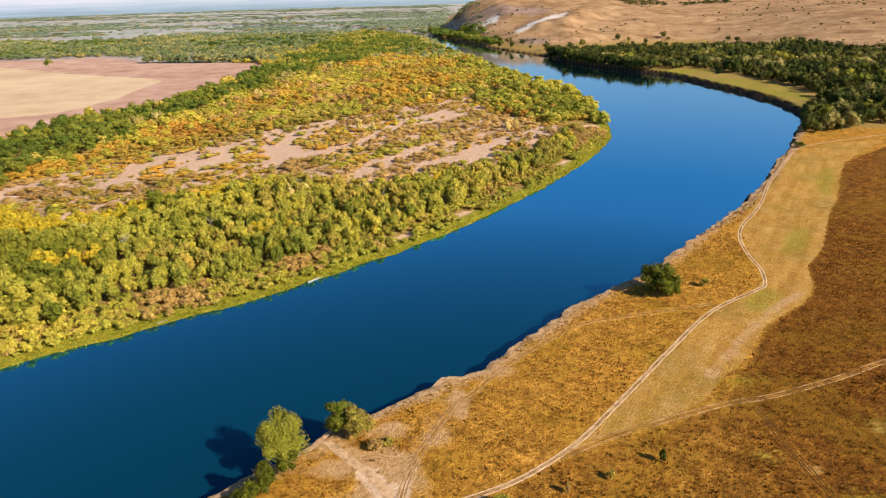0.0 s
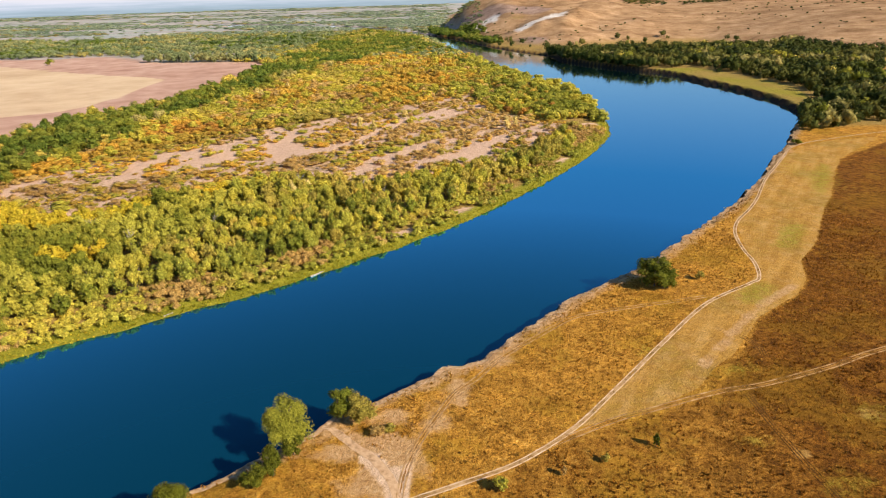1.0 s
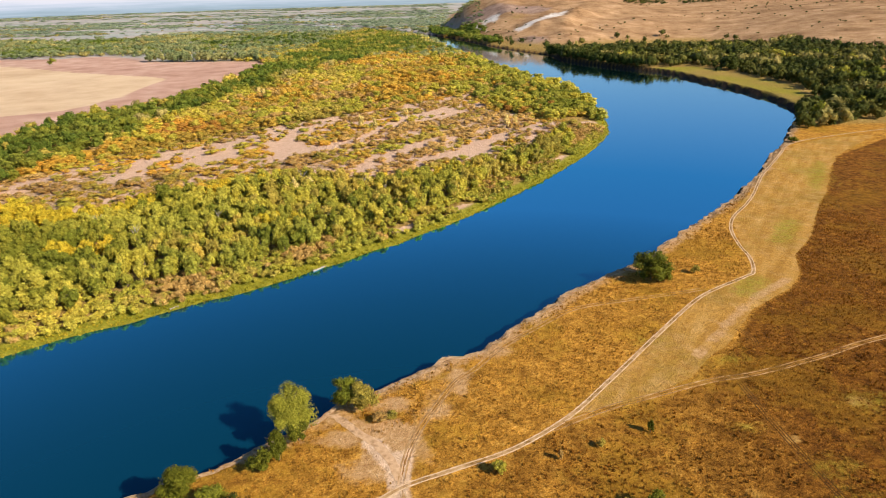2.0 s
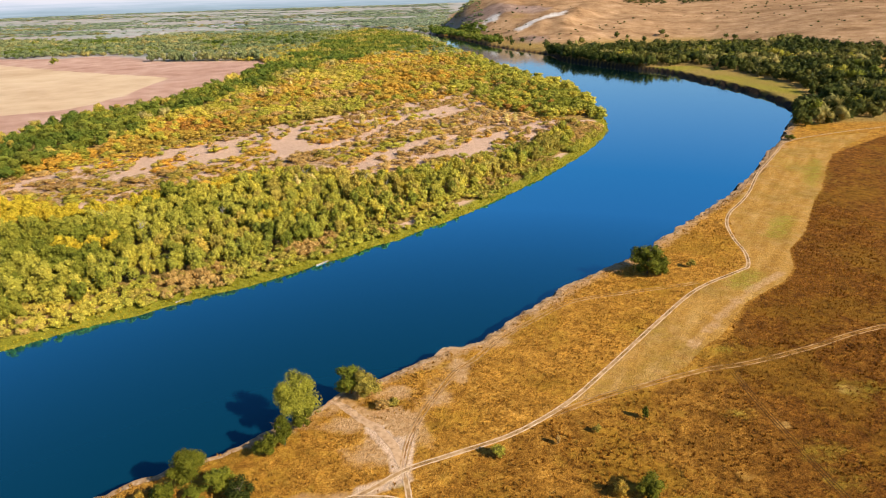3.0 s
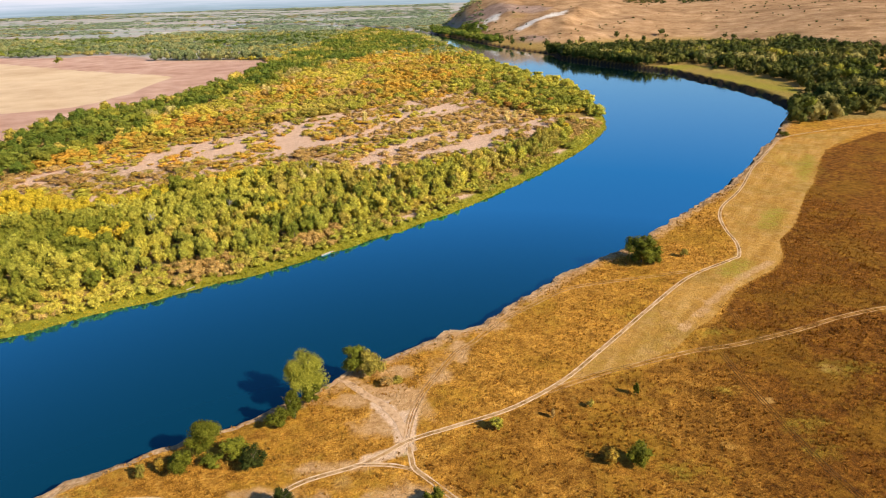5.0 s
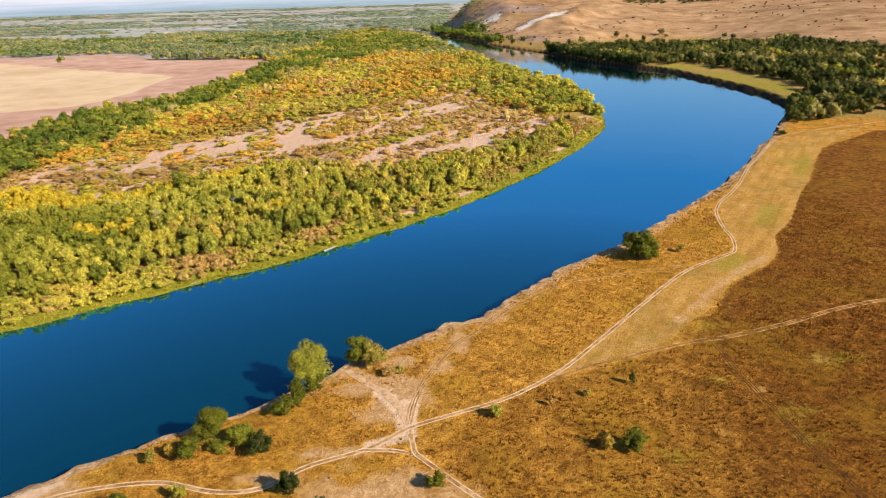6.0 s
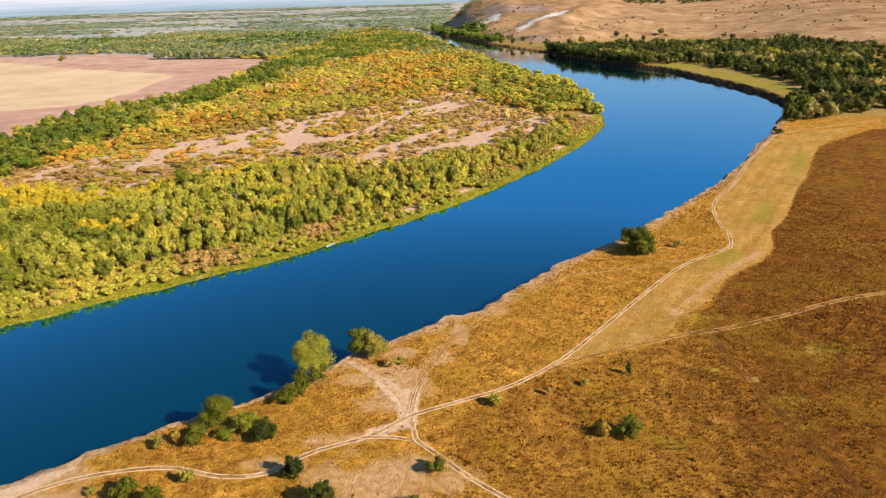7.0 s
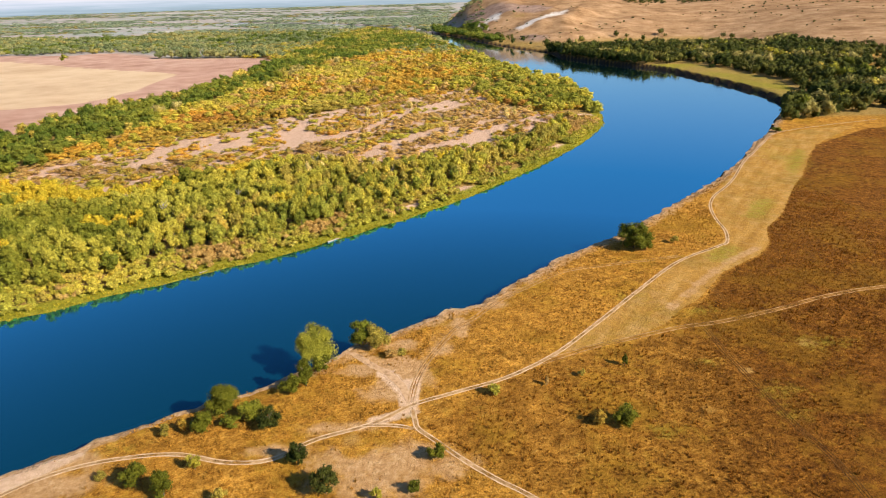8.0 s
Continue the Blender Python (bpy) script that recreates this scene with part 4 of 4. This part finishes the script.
u_ = np.clip(u_, 0, 0.999)
south = (s_in < 0) & (wy < np.maximum(300 + 0.75 * (wx + 150), 305)) & (di_ < 175) & (wx < 98)
south |= (s_in < 0) & (di_ < 22) & (wy < 470)


def sizes(n, h, w, seed, spread_by=0.28):
    r = np.random.default_rng(seed)
    k = r.uniform(1 - spread_by, 1 + spread_by, n)
    return h * k, w * k * r.uniform(0.85, 1.15, n)


# riverside shrubs, then the closed canopy
canopy = seen & south & (di_ >= 18 + 8 * (patch - 0.5))
yellowing = canopy & ((s_in > -22) & (wx < -150) & (u_ < 0.8) | (s_in > -9) & (u_ < 0.4) | (patch > 0.78) & (u_ < 0.4) | (((wx + 220) / 55) ** 2 + ((wy - 278) / 24) ** 2 < 1) & (v0_ < 0.5))
tall_green = canopy & ~yellowing
# single trees along the stretch opposite the dry bank
front = tall_green & (di_ < 62) & (wx > -140) & (wx < 25)
pool = np.where(front)[0]
rng.shuffle(pool)
single = np.zeros(len(wx), bool)
single[pool[:290]] = True
KINDS = [("green", "leafy green poplar in the riverside wood"), ("lime", "yellowing poplar in the riverside wood"), ("olive", "olive-yellow willow in the riverside wood"), ("dark", "dark green willow in the riverside wood")]
models = []
for k in range(8):
    sp, label = KINDS[k % 4]
    models.append(plant("poplar" if k % 4 < 2 else "willow", label, "tree", sp, crown_array(300 + k, 13, 46, 0.06, 0.1, tall=k in (4, 5), fat=0.95), 0, 0, 9.0, 7.2, group="trees of the riverside wood", seed=200 + k))
pick = np.where(single)[0]
zs = ground_z(wx[pick], wy[pick])
r9 = random.Random(9)
for n, (i, z) in enumerate(zip(pick, zs)):
    m = models[r9.choice((3, 7, 0, 4) if u_[i] < 0.32 else (0, 4, 0, 4, 3) if u_[i] < 0.64 else (1, 5, 2, 6, 0))]
    k = r9.uniform(0.72, 1.2)
    place = pose(float(wx[i]), float(wy[i]), float(z) - 0.1, 0, 0, r9.uniform(0, 360))
    ob = m if n < 0 else copy_thing(m, place)
    ob.scale = (k * r9.uniform(0.85, 1.1), k * r9.uniform(0.85, 1.1), k)
for m in models:
    for c in list(m.children):
        bpy.data.objects.remove(c)
    bpy.data.objects.remove(m)

rest = tall_green & ~single
for sp, lo, hi in (("dark", 0, 0.2), ("green", 0.2, 0.66), ("lime", 0.66, 0.8), ("olive", 0.8, 1.0)):
    w = rest & (u_ >= lo) & (u_ < hi)
    plant_stuff("riverside_wood", "dense riverside wood of %s poplars and willows" % {"dark": "dark green", "green": "green", "lime": "yellow-green", "olive": "olive"}[sp], "wood", sp, WOOD, wx[w], wy[w], *sizes(w.sum(), 9.0, 7.2, 5))
w = yellowing
plant_stuff("yellow_wood", "bright yellow autumn trees at the wood's edge", "wood", "lemon", WOOD, wx[w], wy[w], *sizes(w.sum(), 7.0, 6.2, 6))
hx, hy = spread((-330, 90, 140, 520), 2.4, 19)
hd_ = banks(hx, hy)
hu = np.clip(0.5 + (lattice(hx, hy, 20, 45) - 0.5) * 1.2 + (rng.random(len(hx)) - 0.5) * 0.7, 0, 0.999)
hu = np.clip(hu + 0.4 * fade(lattice(hx, hy, 18, 49), 0.48, 0.66) * (hd_[1] < 11), 0, 0.999)
keep = hd_[2] & (hd_[1] > 3.5) & (hd_[1] < 23) & (hy < 470) & (rng.random(len(hx)) < fade(hd_[1], 1.5, 6)) & ~((lattice(hx, hy, 22, 31) > 0.66) & (hd_[1] < 14))
for sp, lo, hi in (("dry", 0, 0.24), ("olive", 0.24, 0.52), ("lime", 0.52, 0.74), ("green", 0.74, 1.0)):
    w = keep & (hu >= lo) & (hu < hi)
    plant_stuff("shore_shrubs", "%s shrubs along the low shore" % {"green": "green", "lime": "yellow-green", "dry": "tan dry", "olive": "olive"}[sp], "shrubs", sp, LOW, hx[w], hy[w], *sizes(w.sum(), 3.5, 4.4, 7, 0.4))

# shrubs on the sand bars
sx, sy = spread((-330, 240, 110, 660), 5.4, 13)
keep = (depth_in(sx, sy, SAND) > -6)
sx, sy = sx[keep], sy[keep]
bar, su = stripes(sx, sy), rng.random(len(sx))
row = lattice(0.68 * sx + 0.73 * sy, (0.73 * sx - 0.68 * sy) * 4.5, 30, 46)
keep = (bar < 0.55) & (su < 0.9 * fade(row, 0.05, 0.4)) | (su < 0.8 * fade(row, 0.4, 0.6))
sx, sy = sx[keep], sy[keep]
su = np.clip(0.5 + (lattice(0.68 * sx + 0.73 * sy, (0.73 * sx - 0.68 * sy) * 3, 40, 47) - 0.5) * 1.3 + (rng.random(len(sx)) - 0.5) * 0.4, 0, 0.999)
for sp, lo, hi in (("dry", 0, 0.48), ("olive", 0.48, 0.68), ("yellow", 0.68, 0.94), ("lime", 0.94, 1.0)):
    w = (su >= lo) & (su < hi)
    plant_stuff("sandbar_shrubs", "%s scrub on the old sand bars" % {"dry": "brown", "yellow": "golden", "lime": "yellow-green", "olive": "olive"}[sp], "shrubs", sp, THICK, sx[w], sy[w], *sizes(w.sum(), 2.4, 7.2, 8, 0.55))

# golden thicket behind the sand, turning green towards the point
thin = rng.random(len(wx))
behind = seen & ~south & (s_in < 0) & (d_in < 0) & (wy < 1260) & (thin < np.where(wy < 620, 0.72, 0.42))
grow = np.where(wy < 620, 1.05, 1.35)
point = fade(wx * 0.9 - 0.12 * (wy - 450), -45, 40)
v_ = rng.random(len(wx))
green_here = behind & (v_ < 0.12 + 0.62 * point + 0.25 * fade(di_, 45, 10))
gold_here = behind & ~green_here
orange_zone = lattice(wx, wy, 55, 44)
warm = orange_zone + (v_ - 0.5) * 0.26 + 0.25 * np.exp(-((wx + 185) / 55) ** 2 - ((wy - 465) / 45) ** 2) - 0.25 * fade(wx, -215, -255) + 0.07
for sp, lo, hi, word in (("olive", -1, 0.3, "olive"), ("lime", 0.3, 0.41, "yellow-green"), ("dry", 0.41, 0.5, "brown"), ("yellow", 0.5, 1.06, "orange and yellow"), ("rust", 1.06, 2, "rust-red")):
    w = gold_here & (warm >= lo) & (warm < hi)
    plant_stuff("golden_thicket", "%s autumn thicket behind the sand bars" % word, "thicket", sp, THICK, wx[w], wy[w], *(k * grow[w] for k in sizes(w.sum(), 4.2, 8.2, 9, 0.5)))
pu_ = 0.5 + (lattice(wx, wy, 36, 55) - 0.5) * 1.3 + (v_ - 0.5) * 0.5 + 0.5 * np.exp(-((wx - 108) / 26) ** 2 - ((wy - 560) / 60) ** 2)
for sp, w in (("lime", green_here & (pu_ < 0.36)), ("green", green_here & (pu_ >= 0.36) & (pu_ < 0.8)), ("dark", green_here & (pu_ >= 0.8))):
    plant_stuff("point_wood", "%s wood on the river point" % {"lime": "yellow-green", "green": "green", "dark": "dark green"}[sp], "wood", sp, MIDW, wx[w], wy[w], *(k * q for k, q in zip(sizes(w.sum(), 6.2, 9.0, 10, 0.4), (grow[w] ** 0.6, grow[w] ** 0.6))))
dx, dy = spread((-480, 250, 20, 1780), 8.4, 17)
keep = (depth_in(dx, dy, DARK_WOOD) > -4) & (rng.random(len(dx)) < 0.92)
dx, dy = dx[keep], dy[keep]
du = np.clip(0.44 + (lattice(dx, dy, 40, 48) - 0.5) * 0.9 + (rng.random(len(dx)) - 0.5) * 0.5 + 0.22 * fade(depth_in(dx, dy, DARK_WOOD), 25, 0) * (dx * 0.8 + 300 > -0.2 * dy), 0, 0.999)
for sp, lo, hi in (("oak", 0, 0.52), ("dark", 0.52, 0.7), ("olive", 0.7, 0.88), ("grey", 0.88, 1.0)):
    for near, far, shapes in ((0, 620, MIDW), (620, 900, SOFT), (900, 9000, FAR)):
        w = (du >= lo) & (du < hi) & (dy >= near) & (dy < far)
        plant_stuff("oak_belt", "%s belt of broadleaf wood beside the fields" % {"oak": "deep green", "dark": "green", "grey": "grey-green", "olive": "olive"}[sp], "wood", sp, shapes, dx[w], dy[w], *sizes(w.sum(), 9.5, 11.0, 11))

# ---- far woods on the plain ----
for ring, (y0, y1, gap, h, wd) in enumerate(((1010, 1700, 10.5, 8, 12), (1700, 2800, 16, 5, 20), (2800, 4600, 34, 3.5, 44))):
    px, py = spread((-0.86 * y1 - 100, y0, 70, y1), gap, 50 + ring, 2.0)
    pd = banks(px, py)
    keep = (pd[2] & (pd[1] > 3) | ~pd[2] & (pd[0] > 30) & (py > 1600) & (depth_in(px, py, HILL) < -5)) & (depth_in(px, py, FIELD) < -4) & (depth_in(px, py, DARK_WOOD) < 0) & (px > -0.86 * py - 100)
    belt = lattice(px * 0.6, py * 2.2, 300, 61) * 0.6 + lattice(px * 0.5, py * 1.6, 110, 62) * 0.4
    pu = np.clip(0.5 + (lattice(px, py * 2, 160, 63) - 0.5) * 0.9 + (rng.random(len(px)) - 0.5) * 0.8, 0, 0.999)
    thin = rng.random(len(px))
    keep &= (belt > (0.40, 0.49, 0.5)[ring] - 0.1 * fade(px, -900, -300)) & (thin < 0.95) | (thin < 0.06)
    px, py, pu = px[keep], py[keep], pu[keep]
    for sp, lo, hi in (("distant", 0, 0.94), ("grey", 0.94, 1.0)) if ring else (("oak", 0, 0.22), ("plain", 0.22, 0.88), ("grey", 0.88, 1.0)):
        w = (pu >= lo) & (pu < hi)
        plant_stuff("plain_woods", "%s belts of trees on the far plain" % {"oak": "dark green", "grey": "grey-olive", "plain": "dull green", "distant": "haze-pale green"}[sp], "far woods", sp, SPECK if ring else FAR, px[w], py[w], *sizes(w.sum(), h, wd, 12, 0.5))
hx, hy = spread((-490, 1030, -300, 1078), 9, 71)
keep = np.abs(hy - (1070 - (hx + 484) * 0.148)) < 9
plant_stuff("field_hedge", "grey-green clump of trees between ploughed fields", "trees", "plain", MIDW, hx[keep], hy[keep], *sizes(keep.sum(), 14, 14, 14))
plant("field_tree", "lone dark tree on the ploughed field", "tree", "dark", MIDW[0], -650, 1062, 12, 16)

# ---- wood on the far side of the bend ----
bx, by = spread((120, 405, 1000, 1330), 8.8, 23)
bd = banks(bx, by)
hill_d = depth_in(bx, by, HILL)
bu = rng.random(len(bx))
keep = ~bd[2] & (bd[0] > np.where(by > 770, 0.0, 2.0)) & (depth_in(bx, by, MEADOW) < -2) & (hill_d < 14 * lattice(bx, by, 60, 81) + 34 * fade(bx, 230, 340) * fade(bx, 640, 570)) & (bu < 0.93)
keep &= by > 420 + 0.28 * (bx - 250) + 10 * lattice(bx, by, 40, 82)
keep &= (lattice(bx, by, 45, 83) > 0.12) | (bx < 330)
keep &= bx < 0.83 * by + 60
keep &= ~((by > 1035) & (by < 1240) & (bu < 0.9))
clearing = line_distance(bx, by, np.array([(455, 600), (545, 740), (630, 870)])) < 18
ox, oy = bx[keep & clearing], by[keep & clearing]
plant_stuff("clearing_brush", "rust and olive brush in a clearing of the bend wood", "shrubs", "dry", LOW, ox, oy, *sizes(len(ox), 3.2, 7.5, 44, 0.4))
keep &= ~clearing | (bu < 0.2)
bx, by = bx[keep], by[keep]
bu = np.clip(0.5 + (lattice(bx, by, 50, 84) - 0.5) * 1.0 + (rng.random(len(bx)) - 0.5) * 0.8, 0, 0.999)
for sp, lo, hi in (("thorn", 0, 0.91), ("dark", 0.91, 0.96), ("olive", 0.96, 0.98), ("grey", 0.98, 1.0)):
    for near in (True, False):
        w = (bu >= lo) & (bu < hi) & ((by < 760) == near)
        plant_stuff("bend_wood", "%s trees of the wood at the river bend" % {"dark": "dark green", "thorn": "dark olive", "grey": "grey-green", "olive": "yellowing olive"}[sp], "wood", sp, SOFT if near else FAR, bx[w], by[w], *sizes(w.sum(), 11.5, 11.5, 15, 0.42))
ex, ey = spread((150, 740, 330, 1050), 6.5, 61)
ed = banks(ex, ey)
keep = ~ed[2] & (ed[0] > -1.0) & (ed[0] < 14) & (ey > 790 + 25 * lattice(ex, ey, 30, 62)) & (ey < 1030)
plant_stuff("bend_wood", "dark willows hanging over the water of the bend", "wood", "thorn", SOFT, ex[keep], ey[keep], *sizes(keep.sum(), 12.5, 12.0, 45, 0.35))
# trees lining the far bank under the hill
lx, ly = spread((-420, 1000, 260, 2200), 9, 27)
ld = banks(lx, ly)
keep = ~ld[2] & (ld[0] > 2) & (ld[0] < np.where(ly > 1400, 62, 36)) & (ly > 1235) & (depth_in(lx, ly, HILL) < 40)
plant_stuff("bank_wood", "dark trees lining the far bank below the hill", "wood", "oak", SOFT, lx[keep], ly[keep], *sizes(keep.sum(), 9, 13, 16))
# scrub on the hill
qx, qy = spread((40, 900, 1700, 2000), 17, 29)
keep = (depth_in(qx, qy, HILL) > 12) & (rng.random(len(qx)) < 0.06 + 0.3 * (lattice(qx, qy * 2.5, 170, 91) > 0.74) + 0.6 * (np.hypot((qx - 168) / 40, (qy - 1208) / 45) < 1) + 0.6 * fade(depth_in(qx, qy, HILL), 90, 20) * (qx < 260) * (qy > 1300))
vx, vy = spread((-10, 1500, 110, 2200), 13, 35)
vk = (depth_in(vx, vy, HILL) > 2) & (depth_in(vx, vy, HILL) < 75) & (lattice(vx, vy, 40, 92) > 0.42)
plant_stuff("flank_scrub", "olive scrub on the steep flank of the hill", "shrubs", "plain", FAR, vx[vk], vy[vk], *sizes(vk.sum(), 5, 11, 36, 0.5))
plant_stuff("hill_scrub", "scattered dark scrub on the dry hillside", "shrubs", "thorn", FAR, qx[keep], qy[keep], *sizes(keep.sum(), 3.0, 5.0, 17, 0.5))
for x0, y0, x1, y1 in ((440, 1515, 530, 1575), (580, 1520, 690, 1510)):
    cx, cy = spread((x0, min(y0, y1), x1, max(y0, y1) + 30), 11, int(x0))
    plant_stuff("crest_hedge", "dark clump of trees near the hill crest", "trees", "thorn", FAR, cx, cy, *sizes(len(cx), 4, 10, 31, 0.5))

# ---- crumbled earth along the cut bank ----
SPECIES["clod"] = earth_material("dry_clods", [(0.3, (0.34, 0.215, 0.11)), (0.5, (0.50, 0.345, 0.20)), (0.7, (0.66, 0.50, 0.34))], 0.5)
CLOD = [crown_array(900 + k, 4, 3, 0.12, 0.0, fat=0.85) for k in range(6)]
ex, ey = spread((-170, 20, 330, 480), 0.8, 39)
near_bank = line_distance(ex, ey, outer_line) < 3
ex, ey = ex[near_bank], ey[near_bank]
ed = banks(ex, ey)[0]
ed = ed + (lattice(ex, ey, 4.5, 11) - 0.5) * 2.0 + (lattice(ex, ey, 13, 12) - 0.5) * 2.4
keep = (ed > -0.9) & (ed < 0.5) & (rng.random(len(ex)) < 0.8 * fade(ey, 118, 140) * fade(lattice(ex, ey, 6, 97), 0.1, 0.5))
plant_stuff("bank_clods", "crumbled pale earth along the cut bank", "earth", "clod", CLOD, ex[keep], ey[keep], *sizes(keep.sum(), 0.26, 0.75, 20, 0.55), sink=0.1)

# ---- grass, reeds and drift wood ----
tx, ty = spread((-130, 45, 190, 300), 1.25, 33)
td = banks(tx, ty)
keep = ~td[2] & (td[0] > 0.8) & (depth_in(tx, ty, MOWN) < -0.3) & (rng.random(len(tx)) < 0.25 + 0.75 * lattice(tx, ty, 9, 95)) & (tx < 0.78 * (ty + 40) + 5) & (tx > -0.78 * (ty + 40) - 5)
for line in (MAIN_TRACK, EAST_TRACK, SOUTH_TRACK, BANK_SPUR, BANK_PATH, LINK_TRACK, FIELD_RUTS, TURNING_RUTS):
    keep &= line_distance(tx, ty, np.array(line)) > 1.5
for cx, cy, rx, ry in BARE_SPOTS:
    keep &= (((tx - cx) / rx) ** 2 + ((ty - cy) / ry) ** 2 > 1.2) | (rng.random(len(tx)) < 0.1)
tx, ty = tx[keep], ty[keep]
SPECIES["straw"] = leaf_material("dry_grass_blades", [(0.0, (0.17, 0.088, 0.013)), (0.5, (0.28, 0.152, 0.023)), (1.0, (0.40, 0.25, 0.05))], 0.15)
SPECIES["umber"] = leaf_material("brown_grass_blades", [(0.0, (0.10, 0.04, 0.006)), (0.5, (0.18, 0.078, 0.010)), (1.0, (0.33, 0.18, 0.03))], 0.15)
in_brown = (depth_in(tx, ty, BROWN) > 0) & (rng.random(len(tx)) < 0.85)
for sp, w in (("straw", ~in_brown), ("umber", in_brown)):
    plant_stuff("dry_grass", "%s tussocks of dry steppe grass" % {"straw": "golden", "umber": "dark brown"}[sp], "grass", sp, TUFT, tx[w], ty[w], *(k * (0.6 + 0.9 * lattice(tx[w], ty[w], 3, 96)) for k in sizes(w.sum(), 0.6, 1.05, 18)), sink=0.05)
rx_, ry_ = spread((-200, 130, 150, 560), 1.9, 37)
rd = banks(rx_, ry_)
keep = rd[2] & (rd[1] > -0.8) & (rd[1] < 4.5)
SPECIES["reed"] = leaf_material("reed_blades", [(0.0, (0.13, 0.15, 0.015)), (0.5, (0.25, 0.25, 0.02)), (1.0, (0.42, 0.36, 0.04))], 0.3)
plant_stuff("reeds", "yellow-green reeds and grass along the low shore", "reeds", "reed", TUFT, rx_[keep], ry_[keep], *sizes(keep.sum(), 1.0, 2.0, 19))


def drift_log(x, y, z, length, radius, turn, seed):
    ob = new("drift_log")
    ob.matrix_world = pose(x, y, z, 0, 0, turn)
    tagged(ob, "bleached drift log at the water's edge", "log")
    bm = bmesh.new()
    bmesh.ops.create_cone(bm, segments=8, radius1=radius, radius2=radius * 0.55, depth=length, matrix=pose(0, 0, 0, 0, 90, 0))
    part("stem", bm, dead_wood, ob)
    r = random.Random(seed)
    for k in range(3):
        bm = bmesh.new()
        bmesh.ops.create_cone(bm, segments=5, radius1=radius * 0.4, radius2=radius * 0.1, depth=length * 0.3, matrix=pose(r.uniform(-0.1, 0.4) * length, 0.1 * length * r.choice((-1, 1)), 0.1, 70 * r.choice((-1, 1)), 0, r.uniform(-30, 30)))
        part("branch", bm, dead_wood, ob)


drift_log(-51, 217.2, -4.3, 6.6, 0.42, 46, 1)
drift_log(-98.5, 186.6, -4.3, 3.6, 0.3, 52, 2)
drift_log(-34.0, 122.2, -4.45, 5.0, 0.3, 15, 3)


# ---- bare pale trees standing in the wood ----
def bare_tree(x, y, height, seed):
    ob = new("bare_tree")
    ob.location = (x, y, float(ground_z(np.array([x]), np.array([y]))[0]))
    tagged(ob, "pale leafless tree standing among the riverside wood", "tree", "bare trees in the wood")
    part("trunk", trunk_bm(height, height * 0.018, seed, 4), dead_wood, ob)
    r = random.Random(seed + 50)
    for k in range(9):
        bm = bmesh.new()
        a, up = r.uniform(0, 6.28), r.uniform(0.9, 2.2)
        way = Vector((math.cos(a), math.sin(a), up)).normalized()
        s = Vector((0, 0, height * r.uniform(0.35, 0.75)))
        n = height * r.uniform(0.2, 0.36)
        bmesh.ops.create_cone(bm, segments=4, radius1=height * 0.008, radius2=height * 0.002, depth=n,
                              matrix=Matrix.Translation(s + way * n / 2) @ way.to_track_quat("Z", "Y").to_matrix().to_4x4())
        part("branch", bm, dead_wood, ob)


for k, (x, y) in enumerate(((-106, 262), (-42, 306), (-78, 318), (-30, 296), (-136, 242), (-160, 256))):
    bare_tree(x, y, 10.5 + k % 3, 700 + k)


for k, (x, y) in enumerate(((-47, 300), (-72, 312), (-79, 306), (-40, 312), (-52, 470), (-64, 482), (-30, 520), (52, 470), (60, 478), (-188, 655), (-196, 668), (-170, 700))):
    plant("pale_poplar", "pale straw-coloured poplar standing out of the wood", "tree", "pale", crown_array(800 + k, 9, 34, 0.07, 0.05, tall=True, fat=0.85), x, y, 9.5 + k % 3, 6.5 + k % 2, group="pale poplars", seed=800 + k)
